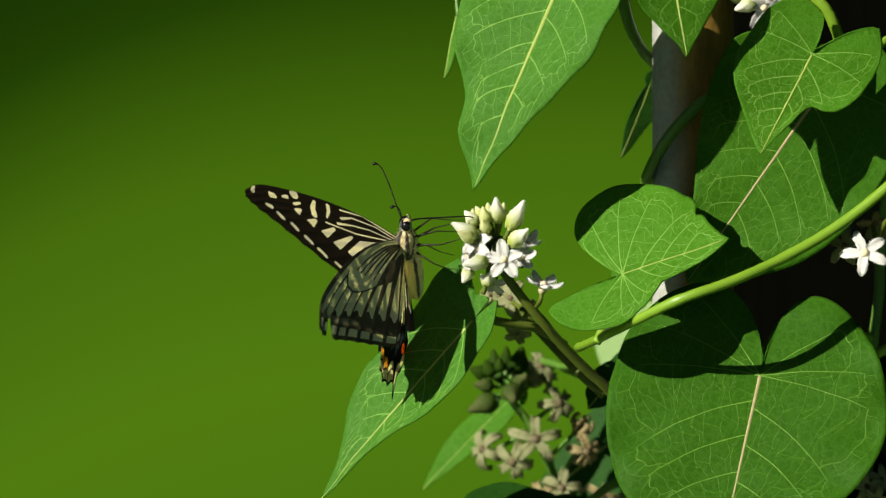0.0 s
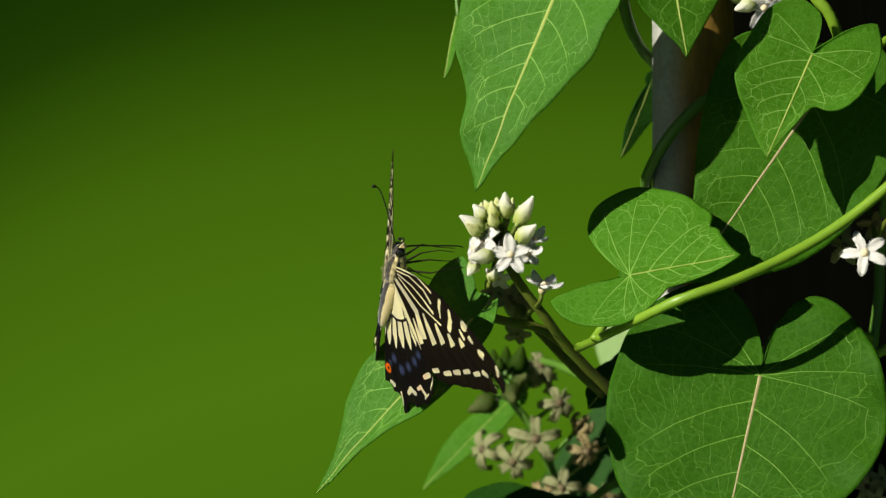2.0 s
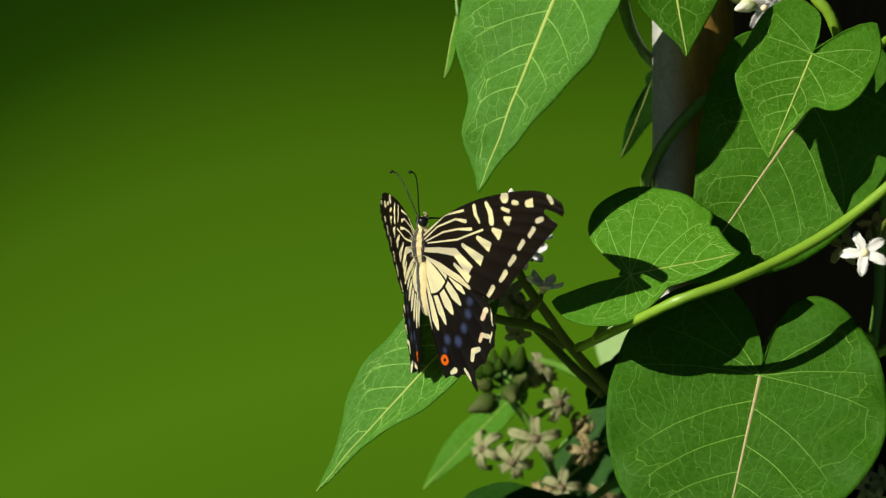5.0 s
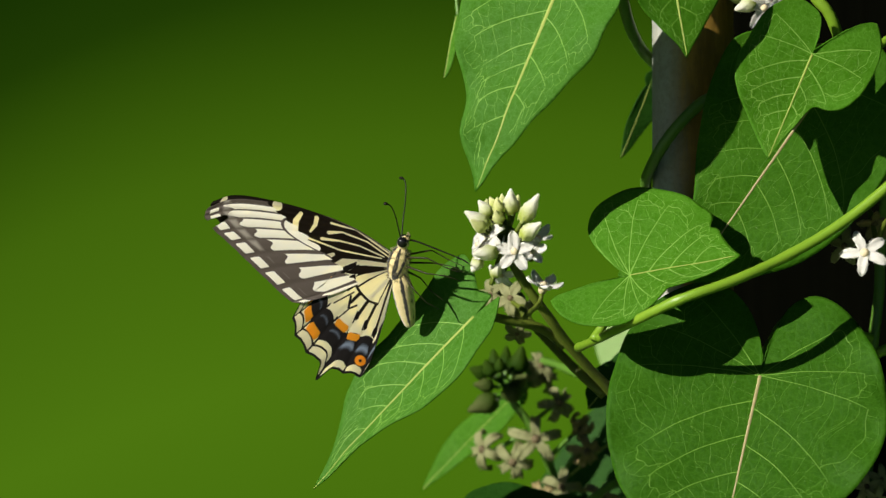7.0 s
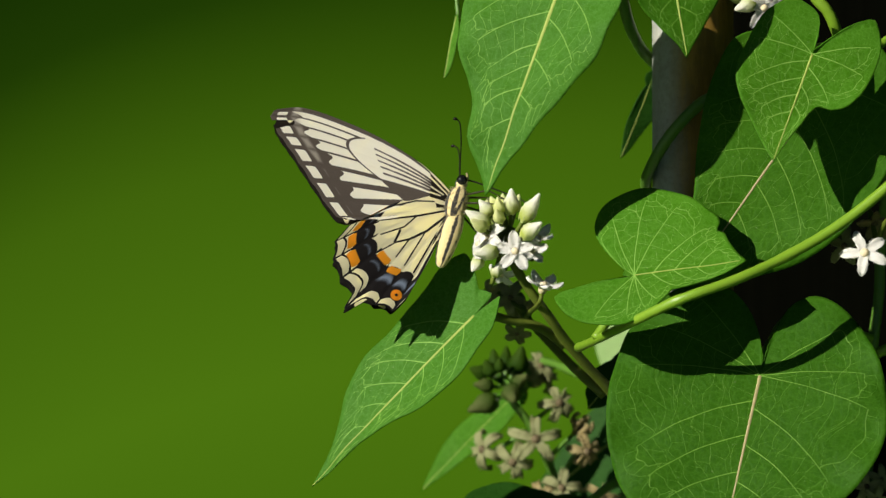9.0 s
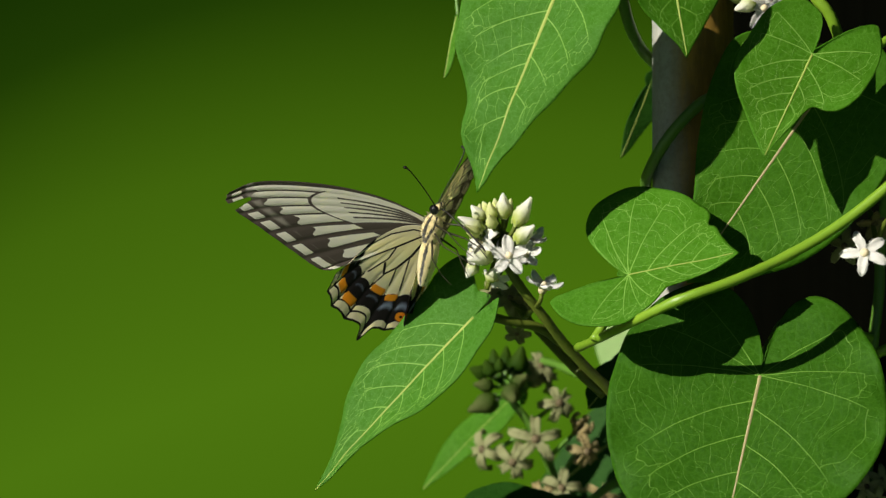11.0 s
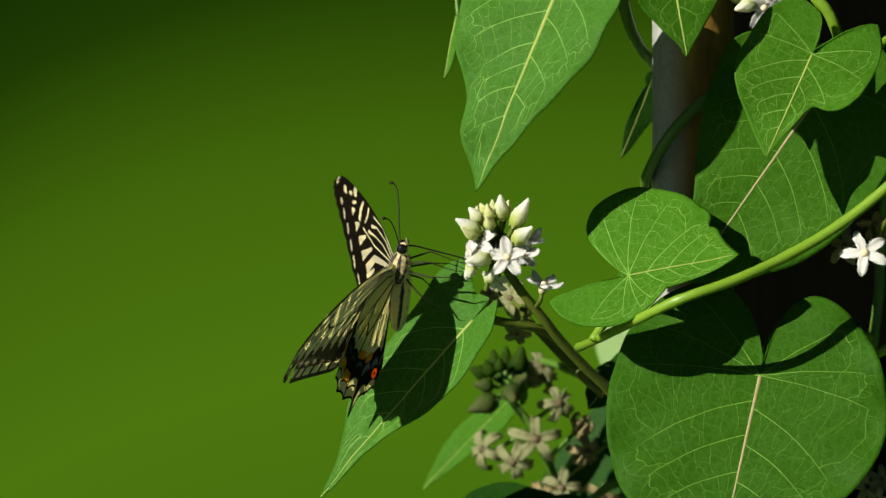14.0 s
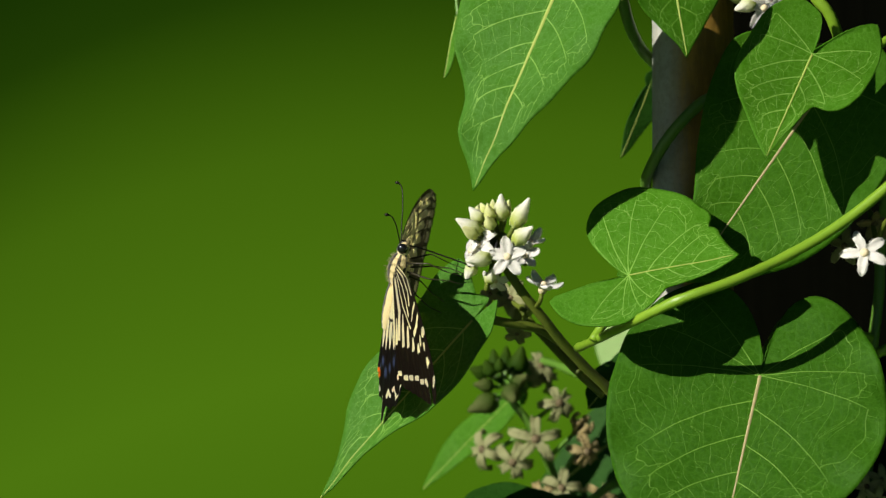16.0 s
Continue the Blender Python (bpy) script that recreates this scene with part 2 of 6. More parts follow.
def vein_lines(length, radius, nodes, lobes, rng, splay):
    """The veins of a leaf in its own plane (u along the midrib, v across): [(points, half width at start, at end)]."""
    lines = []

    def share(u, v):
        return math.hypot(u, v) / max(radius(math.degrees(math.atan2(v, u))), 0.05)

    for side in (1, -1):
        chief = []
        starts = [(0.0, math.radians(w)) for w in lobes] + [(f * length, math.radians(splay)) for f in nodes[0 if side > 0 else 1]]
        for k, (u0, way) in enumerate(starts):
            way += rng.uniform(-0.04, 0.04)
            run, u, v = 0.0, u0, 0.0
            while share(u, v) < 0.86 and run < 90:
                u, v, run = u + 0.5 * math.cos(way), v + side * 0.5 * math.sin(way), run + 0.5
            bend = (0.5 if u0 > 0 else 0.28) / max(run, 1)
            pts, u, v, w = [(u0, 0.0)], u0, 0.0, way + 0.12
            ph = rng.uniform(0, 6)
            while share(u, v) < 0.83 and len(pts) < 240:
                w -= bend * 0.5 + 0.020 * math.sin(len(pts) * 0.33 + ph) * 0.5
                u, v = u + 0.5 * math.cos(w), v + side * 0.5 * math.sin(w)
                pts.append((u, v))
            if len(pts) > 5:
                chief.append(pts)
                lines.append((pts, 0.145 if u0 > 0 else 0.13, 0.075))
        # loops: each vein's end turns along the rim and meets the next one nearer the tip
        for k, pts in enumerate(chief):
            if k + 1 < len(chief):
                aim_at = chief[k + 1][int(len(chief[k + 1]) * rng.uniform(0.70, 0.84))]
            else:
                aim_at = (min(pts[-1][0] + 0.5 * (length - pts[-1][0]), length * 0.97), 0.0)
            (u1, v1), (u2, v2) = pts[-1], aim_at
            a1, a2 = math.atan2(v1, u1), math.atan2(v2, u2)
            q1, q2 = share(u1, v1), share(u2, v2)
            loop = []
            for i in range(13):
                t = i / 12
                a = a1 + (a2 - a1) * t
                q = q1 + (q2 - q1) * t + 0.06 * math.sin(t * math.pi) + 0.012 * math.sin(t * 17 + k)
                r = q * radius(math.degrees(a))
                loop.append((r * math.cos(a), r * math.sin(a)))
            lines.append((loop, 0.075, 0.055))
            # small arches between the loop and the rim
            feet = []
            for t in (1, 4, 7, 10):
                u, v = loop[t]
                a, q = math.atan2(v, u) + rng.uniform(-0.03, 0.03), share(u, v)
                end = min(q + 0.085, 0.965)
                r = end * radius(math.degrees(a))
                tip = (r * math.cos(a), r * math.sin(a))
                lines.append(([loop[t], ((loop[t][0] + tip[0]) / 2 + rng.uniform(-0.2, 0.2), (loop[t][1] + tip[1]) / 2), tip], 0.045, 0.03))
                feet.append(tip)
            for p, q in zip(feet, feet[1:]):
                lines.append(([p, ((p[0] + q[0]) / 2 * 1.012, (p[1] + q[1]) / 2 * 1.012), q], 0.03, 0.03))
        # cross veins: crooked links from vein to vein, with links between them
        for lower, upper in zip(chief, chief[1:]):
            count = max(int(len(lower) * 0.5 / 3.0), 2)
            last = None
            for i in range(count):
                t = (i + rng.uniform(0.35, 0.75)) / count
                p = lower[min(int(t * len(lower)), len(lower) - 1)]
                q = upper[min(int((t * 0.93 + rng.uniform(-0.04, 0.04)) * len(upper)), len(upper) - 1)]
                gap = math.hypot(q[0] - p[0], q[1] - p[1])
                row = [p]
                for f in (0.33, 0.66):
                    row.append((p[0] + (q[0] - p[0]) * f + rng.uniform(-0.13, 0.13) * gap, p[1] + (q[1] - p[1]) * f + rng.uniform(-0.13, 0.13) * gap))
                row.append(q)
                lines.append((row, 0.042, 0.03))
                if last:
                    lines.append(([last[2], ((last[2][0] + row[1][0]) / 2 + rng.uniform(-0.3, 0.3), (last[2][1] + row[1][1]) / 2 + rng.uniform(-0.3, 0.3)), row[1]], 0.028, 0.022))
                last = row
    return lines


def vein_mesh(lines, lay, mat):
    """Low ridges along the lines, laid on the blade by lay(u, v, height)."""
    verts, faces = [], []
    for pts, w0, w1 in lines:
        fine = smooth_path([(u, v, 0) for u, v in pts], 3 if len(pts) < 12 else 1)
        n = len(fine) - 1
        for i, p in enumerate(fine):
            d = fine[min(i + 1, n)] - fine[max(i - 1, 0)]
            d = d.normalized() if d.length > 1e-6 else Vector((1, 0, 0))
            w = w0 + (w1 - w0) * i / n
            side = Vector((-d.y, d.x, 0)) * w
            o = len(verts)
            verts += [lay(p.x - side.x, p.y - side.y, -0.012), lay(p.x, p.y, 0.035 + 0.12 * w), lay(p.x + side.x, p.y + side.y, -0.012)]
            if i:
                faces += [(o - 3, o, o + 1, o - 2), (o - 2, o + 1, o + 2, o - 1)]
    return mesh_of("venation", [p * 0.001 for p in verts], faces, mat)


def leaf(base, tip, facing, ccw, cw, key="", label="", blade=None, rib=None, rib_width=1.0, stalk=(), stalk_r=0.9, sinus=0.25,
         fold=0.06, bow=0.05, wave=0.5, nodes=None, lobes=(), splay=56, veins=None, seed=1, name="vine_leaf", stalk_mat=None, near=1.0, tip_near=None, dents=(), fold_ccw=None, rings=34, split=144):
    """A heart-shaped leaf: its stalk end and tip (mm), the way it faces, its width to either side, fold along the midrib, bow towards the tip;
    nodes: where the side veins leave the midrib (share of its length, for either side); near, tip_near: drawn towards the eye;
    dents: bites in the rim (angle, depth, width in degrees); fold_ccw: another fold for the one half."""
    rng = random.Random(seed)
    b, t = nearer(base, near), nearer(tip, tip_near or near)
    stalk = [nearer(s, near) for s in stalk]
    ccw, cw = [r * near for r in ccw], [r * near for r in cw]
    length = (t - b).length
    e1 = (t - b).normalized()
    n = Vector(facing).normalized()
    e2 = n.cross(e1)
    left, right = outline(ccw, sinus), outline(cw, sinus)
    po = [rng.uniform(0, 6.3) for _ in range(4)]

    def radius(a):
        r = left(min(a, 180)) if a >= 0 else right(min(-a, 180))
        for at_angle, deep, wide in dents:
            r *= 1 - deep * math.exp(-((a - at_angle) / wide) ** 2)
        return r

    def lift(u, v, q):
        s = max(u / length, 0)
        up = (fold_ccw if fold_ccw is not None and v > 0 else fold) * (math.sqrt(v * v + 0.8) - 0.894) - bow * length * (s * s - s * 0.4)
        return up + wave * q ** 3 * (math.sin(v * 0.32 + u * 0.21 + po[0]) + 0.6 * math.sin(u * 0.5 - v * 0.17 + po[1]))

    def place(u, v, q):
        return e1 * u + e2 * v + n * lift(u, v, q)

    def lay(u, v, height):
        q = min(math.hypot(u, v) / max(radius(math.degrees(math.atan2(v, u))), 0.05), 1.0)
        return place(u, v, q) + n * height

    verts, faces, flat = [place(0, 0, 0)], [], [(0.0, 0.0, seed * 31.0)]
    for j in range(1, rings + 1):
        q = j / rings
        for k in range(split):
            a = -180 + 360 * k / split
            a = math.copysign(abs(a / 180) ** 1.25 * 180, a)
            r = radius(a) * q
            u, v = r * math.cos(radians(a)), r * math.sin(radians(a))
            verts.append(place(u, v, q))
            flat.append((u, v, seed * 31.0))
    for k in range(split):
        faces.append((0, 1 + k, 1 + (k + 1) % split))
    for j in range(1, rings):
        o, p = 1 + (j - 1) * split, 1 + j * split
        for k in range(split):
            faces.append((o + k, p + k, p + (k + 1) % split, o + (k + 1) % split))
    holder = new(name)
    holder.location = mm(b)
    me = mesh_of("blade", [p * 0.001 for p in verts], faces, blade or mat_leaf)
    at = me.attributes.new("flat", "FLOAT_VECTOR", "POINT")
    at.data.foreach_set("vector", [c for row in flat for c in row])
    body = part("blade", me, holder)
    thick = body.modifiers.new("thickness", "SOLIDIFY")
    thick.thickness, thick.offset = 0.00028, -1
    if nodes:
        part("venation", vein_mesh(vein_lines(length, radius, nodes, lobes, rng, splay), lay, veins or mat_vein), holder)
    ridge = [(place(length * s, 0, s) - n * rib_width * 0.5 * (1.1 - s) * 0.62) * 0.001 for s in np.linspace(0, 0.985, 45)]
    part("midrib", tube("midrib", ridge, rib_width * 0.0005, 0.00010, rib or mat_rib, 1, 8), holder)
    if stalk:
        pts = [n * -0.0011] + [(s - b) * 0.001 for s in stalk]
        part("petiole", tube("petiole", pts, stalk_r * 0.001, stalk_r * 0.00115, stalk_mat or mat_stem, 6, 10), holder)
    tagged(holder, label, "leaf", "leaves of the vine")
    if key:
        LEAVES[key] = holder
    return holder


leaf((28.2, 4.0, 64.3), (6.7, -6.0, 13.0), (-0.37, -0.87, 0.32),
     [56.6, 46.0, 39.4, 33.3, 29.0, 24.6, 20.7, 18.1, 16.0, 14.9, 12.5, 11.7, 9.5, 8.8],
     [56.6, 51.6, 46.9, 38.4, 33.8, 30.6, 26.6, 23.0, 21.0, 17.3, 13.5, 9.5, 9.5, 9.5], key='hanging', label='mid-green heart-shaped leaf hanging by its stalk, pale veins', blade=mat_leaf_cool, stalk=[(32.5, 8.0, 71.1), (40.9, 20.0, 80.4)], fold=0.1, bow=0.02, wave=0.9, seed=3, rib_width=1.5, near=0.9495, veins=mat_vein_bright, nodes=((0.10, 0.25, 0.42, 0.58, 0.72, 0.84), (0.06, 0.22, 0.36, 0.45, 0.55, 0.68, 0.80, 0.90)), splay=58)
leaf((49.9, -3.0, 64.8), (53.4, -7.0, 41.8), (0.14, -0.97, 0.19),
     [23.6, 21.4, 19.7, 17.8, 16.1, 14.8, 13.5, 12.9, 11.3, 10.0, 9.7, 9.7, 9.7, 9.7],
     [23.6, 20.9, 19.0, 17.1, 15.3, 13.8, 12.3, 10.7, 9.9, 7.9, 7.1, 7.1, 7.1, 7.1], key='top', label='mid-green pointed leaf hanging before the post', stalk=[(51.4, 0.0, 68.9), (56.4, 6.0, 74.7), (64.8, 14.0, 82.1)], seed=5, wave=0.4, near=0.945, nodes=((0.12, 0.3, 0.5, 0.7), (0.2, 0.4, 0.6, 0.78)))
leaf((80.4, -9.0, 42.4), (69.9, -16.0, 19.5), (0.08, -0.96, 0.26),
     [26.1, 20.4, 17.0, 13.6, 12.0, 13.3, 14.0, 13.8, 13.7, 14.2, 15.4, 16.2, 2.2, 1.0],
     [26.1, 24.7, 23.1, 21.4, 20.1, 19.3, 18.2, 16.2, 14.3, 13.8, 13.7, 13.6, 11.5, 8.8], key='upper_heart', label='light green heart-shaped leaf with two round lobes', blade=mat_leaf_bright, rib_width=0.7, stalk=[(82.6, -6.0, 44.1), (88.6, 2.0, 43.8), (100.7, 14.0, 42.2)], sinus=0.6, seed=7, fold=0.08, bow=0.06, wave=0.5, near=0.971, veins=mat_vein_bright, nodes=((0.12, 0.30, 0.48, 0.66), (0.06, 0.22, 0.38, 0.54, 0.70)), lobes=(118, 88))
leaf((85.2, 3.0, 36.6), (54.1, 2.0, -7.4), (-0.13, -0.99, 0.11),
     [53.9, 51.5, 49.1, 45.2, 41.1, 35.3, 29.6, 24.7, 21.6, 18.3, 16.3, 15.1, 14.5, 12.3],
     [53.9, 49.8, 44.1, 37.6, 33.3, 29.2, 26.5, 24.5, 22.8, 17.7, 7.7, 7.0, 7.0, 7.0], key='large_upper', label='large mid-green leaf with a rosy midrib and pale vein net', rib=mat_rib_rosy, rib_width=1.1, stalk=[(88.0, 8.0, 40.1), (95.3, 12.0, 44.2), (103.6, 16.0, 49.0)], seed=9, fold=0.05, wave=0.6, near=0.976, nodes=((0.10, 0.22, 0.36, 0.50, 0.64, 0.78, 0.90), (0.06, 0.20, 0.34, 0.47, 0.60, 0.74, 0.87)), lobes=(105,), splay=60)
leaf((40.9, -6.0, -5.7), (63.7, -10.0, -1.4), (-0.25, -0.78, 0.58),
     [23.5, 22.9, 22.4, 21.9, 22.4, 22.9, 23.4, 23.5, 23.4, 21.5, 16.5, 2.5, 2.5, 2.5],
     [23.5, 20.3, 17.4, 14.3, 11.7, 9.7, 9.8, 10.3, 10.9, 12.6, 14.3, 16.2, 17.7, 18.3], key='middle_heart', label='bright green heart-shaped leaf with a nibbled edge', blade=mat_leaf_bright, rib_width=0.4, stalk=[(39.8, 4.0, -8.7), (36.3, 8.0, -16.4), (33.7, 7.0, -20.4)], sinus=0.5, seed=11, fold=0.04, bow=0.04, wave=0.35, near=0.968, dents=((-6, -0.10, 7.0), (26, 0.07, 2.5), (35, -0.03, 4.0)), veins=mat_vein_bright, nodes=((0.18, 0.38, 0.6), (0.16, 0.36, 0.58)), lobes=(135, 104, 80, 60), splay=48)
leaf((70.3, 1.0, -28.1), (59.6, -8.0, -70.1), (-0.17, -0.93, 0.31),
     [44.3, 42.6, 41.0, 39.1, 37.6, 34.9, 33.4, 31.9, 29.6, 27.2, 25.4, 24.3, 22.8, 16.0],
     [44.3, 43.6, 43.1, 42.5, 41.3, 40.2, 37.5, 34.8, 32.5, 31.0, 28.6, 26.0, 17.0, 6.0], key='large_lower', label='large dark green heart-shaped leaf with a pinkish midrib', blade=mat_leaf_darker, rib=mat_rib_rosy, rib_width=1.15, stalk=[(71.1, 5.0, -26.4), (73.8, 12.0, -21.6), (81.9, 26.0, -15.6), (99.9, 28.0, -20.9)], sinus=0.8, seed=13, fold=0.05, bow=0.05, wave=0.7, near=0.969, tip_near=0.957, nodes=((0.17, 0.36, 0.55, 0.73, 0.88), (0.13, 0.31, 0.50, 0.68, 0.84)), lobes=(135, 105, 84), splay=63)
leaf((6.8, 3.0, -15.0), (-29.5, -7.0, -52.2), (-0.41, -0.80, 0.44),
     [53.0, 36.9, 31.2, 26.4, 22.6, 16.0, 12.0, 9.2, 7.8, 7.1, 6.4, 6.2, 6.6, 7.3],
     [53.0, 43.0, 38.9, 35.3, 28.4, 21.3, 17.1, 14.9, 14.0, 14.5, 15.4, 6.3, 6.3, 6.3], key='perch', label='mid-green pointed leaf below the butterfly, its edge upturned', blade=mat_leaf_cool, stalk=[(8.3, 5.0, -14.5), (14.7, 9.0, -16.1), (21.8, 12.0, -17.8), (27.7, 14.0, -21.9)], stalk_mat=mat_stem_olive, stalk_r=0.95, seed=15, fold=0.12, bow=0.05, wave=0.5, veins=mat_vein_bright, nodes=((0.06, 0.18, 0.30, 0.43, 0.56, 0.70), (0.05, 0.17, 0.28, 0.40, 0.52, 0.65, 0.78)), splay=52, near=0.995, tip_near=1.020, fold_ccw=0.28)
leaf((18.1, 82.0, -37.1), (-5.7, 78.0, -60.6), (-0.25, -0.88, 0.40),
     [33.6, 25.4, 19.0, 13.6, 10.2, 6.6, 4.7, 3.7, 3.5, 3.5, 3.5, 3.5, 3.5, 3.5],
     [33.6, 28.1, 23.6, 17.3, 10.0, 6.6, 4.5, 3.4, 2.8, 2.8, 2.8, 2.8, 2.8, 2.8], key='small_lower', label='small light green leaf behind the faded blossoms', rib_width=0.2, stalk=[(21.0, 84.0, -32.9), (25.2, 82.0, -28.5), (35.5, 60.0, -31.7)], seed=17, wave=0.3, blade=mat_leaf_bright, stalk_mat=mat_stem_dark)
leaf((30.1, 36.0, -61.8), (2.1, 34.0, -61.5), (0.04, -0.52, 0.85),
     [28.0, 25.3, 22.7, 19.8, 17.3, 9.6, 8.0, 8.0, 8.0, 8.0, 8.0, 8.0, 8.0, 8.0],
     [28.0, 26.9, 25.8, 24.8, 22.6, 17.9, 10.2, 6.2, 6.2, 6.2, 6.2, 6.2, 6.2, 6.2], key='low_dark', label='dark green leaf in the shade at the foot', blade=mat_leaf_shaded, stalk=[(34.3, 40.0, -60.2), (41.3, 44.0, -55.2)], seed=19, wave=0.3, stalk_mat=mat_stem_dark)
# Darkened green and a blade turned from the sun stand in for shade.
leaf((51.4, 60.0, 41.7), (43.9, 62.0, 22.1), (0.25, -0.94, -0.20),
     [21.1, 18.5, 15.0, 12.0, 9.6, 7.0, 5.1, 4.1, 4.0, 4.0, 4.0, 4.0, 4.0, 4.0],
     [21.1, 17.0, 13.1, 7.1, 2.0, 2.0, 2.0, 2.0, 2.0, 2.0, 2.0, 2.0, 2.0, 2.0], key='behind_post', label='small leaf half behind the post, its green darkened as by shade', blade=mat_leaf_shaded, rib_width=0.25, stalk=[(54.1, 60.0, 44.5), (57.6, 60.0, 48.6)], seed=21, wave=0.2, fold=0.05, stalk_mat=mat_stem_dark, near=0.97)
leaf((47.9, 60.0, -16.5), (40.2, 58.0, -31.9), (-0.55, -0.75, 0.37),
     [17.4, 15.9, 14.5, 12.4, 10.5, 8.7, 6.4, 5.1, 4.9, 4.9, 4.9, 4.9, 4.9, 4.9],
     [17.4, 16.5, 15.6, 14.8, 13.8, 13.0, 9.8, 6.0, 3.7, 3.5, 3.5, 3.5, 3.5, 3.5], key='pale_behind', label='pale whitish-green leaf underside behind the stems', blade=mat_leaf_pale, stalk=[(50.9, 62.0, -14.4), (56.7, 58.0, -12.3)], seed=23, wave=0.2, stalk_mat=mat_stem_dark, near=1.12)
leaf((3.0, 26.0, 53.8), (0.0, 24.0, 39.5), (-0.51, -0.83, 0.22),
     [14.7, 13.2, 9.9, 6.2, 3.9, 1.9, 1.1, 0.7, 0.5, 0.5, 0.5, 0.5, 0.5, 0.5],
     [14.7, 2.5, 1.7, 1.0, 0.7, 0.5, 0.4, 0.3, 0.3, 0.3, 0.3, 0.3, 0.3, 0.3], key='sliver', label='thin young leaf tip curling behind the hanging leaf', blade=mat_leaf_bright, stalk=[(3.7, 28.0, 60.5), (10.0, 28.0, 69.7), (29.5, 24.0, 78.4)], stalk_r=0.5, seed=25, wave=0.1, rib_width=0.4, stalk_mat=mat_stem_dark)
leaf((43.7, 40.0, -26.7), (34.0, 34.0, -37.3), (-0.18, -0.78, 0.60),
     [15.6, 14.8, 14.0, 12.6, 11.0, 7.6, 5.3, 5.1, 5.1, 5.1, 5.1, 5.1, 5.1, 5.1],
     [15.6, 14.6, 13.6, 12.6, 10.4, 8.6, 5.7, 3.9, 3.5, 3.5, 3.5, 3.5, 3.5, 3.5], key='dark_behind', label='dark green leaf in deep shade behind the stalks', blade=mat_leaf_shaded, stalk=[(46.7, 44.0, -24.1), (52.6, 50.0, -20.3)], seed=27, wave=0.3, stalk_mat=mat_stem_dark)
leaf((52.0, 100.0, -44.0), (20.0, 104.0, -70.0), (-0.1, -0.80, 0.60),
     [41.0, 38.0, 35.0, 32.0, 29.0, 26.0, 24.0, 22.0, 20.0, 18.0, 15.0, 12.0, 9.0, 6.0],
     [41.0, 36.0, 31.0, 26.0, 22.0, 18.0, 15.0, 13.0, 12.0, 11.0, 10.0, 9.0, 8.0, 6.0], key='shade', label='dark green leaf in deep shade behind the withered flowers', blade=mat_leaf_shaded, stalk=[(55.0, 102.0, -41.0), (60.0, 100.0, -36.0)], seed=29, wave=0.3, stalk_mat=mat_stem_dark)


# ---- the post and the stems that climb it ----
def post():
    m, nt = material("weathered_pipe")
    co = nt.nodes.new("ShaderNodeTexCoord")
    mp = nt.nodes.new("ShaderNodeMapping")
    mp.inputs["Scale"].default_value = (150, 150, 22)
    nt.links.new(co.outputs["Object"], mp.inputs[0])
    n = nt.nodes.new("ShaderNodeTexNoise")
    n.inputs["Scale"].default_value, n.inputs["Detail"].default_value, n.inputs["Roughness"].default_value = 1.0, 7, 0.7
    nt.links.new(mp.outputs[0], n.inputs["Vector"])
    small = textured(nt, 700, 4)
    c = mix(nt, step_down(nt, n.outputs[0], 0.62, 0.40), (0.28, 0.165, 0.028), (0.16, 0.095, 0.015))
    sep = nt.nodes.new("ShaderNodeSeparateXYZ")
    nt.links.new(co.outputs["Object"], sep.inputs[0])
    # Left flank made paler: the pipe's sky sheen put into its colour.
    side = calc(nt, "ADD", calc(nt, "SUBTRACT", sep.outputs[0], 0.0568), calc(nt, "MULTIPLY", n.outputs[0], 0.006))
    left_sheen = step_down(nt, side, 0.002, -0.004)
    c = mix(nt, left_sheen, c, (0.33, 0.34, 0.29))
    c = mix(nt, calc(nt, "MULTIPLY", step_down(nt, small, 0.62, 0.30), 0.25), c, (0.10, 0.075, 0.026))
    finish(nt, c, calc(nt, "ADD", calc(nt, "MULTIPLY", small, 0.25), 0.28), calc(nt, "ADD", n.outputs[0], small), 0.25, 0.0002, specular=0.16)
    path = [mm((56.8, 15.4, 0)) + Vector((0, 0, dz)) for dz in np.linspace(-1.3, 0.9, 45)]
    v, f = tube_data(path, [0.0092] * len(path), 40, 0.004, 5)
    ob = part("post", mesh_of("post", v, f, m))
    tagged(ob, "weathered grey-brown metal pipe with a twining stem", "post")


post()


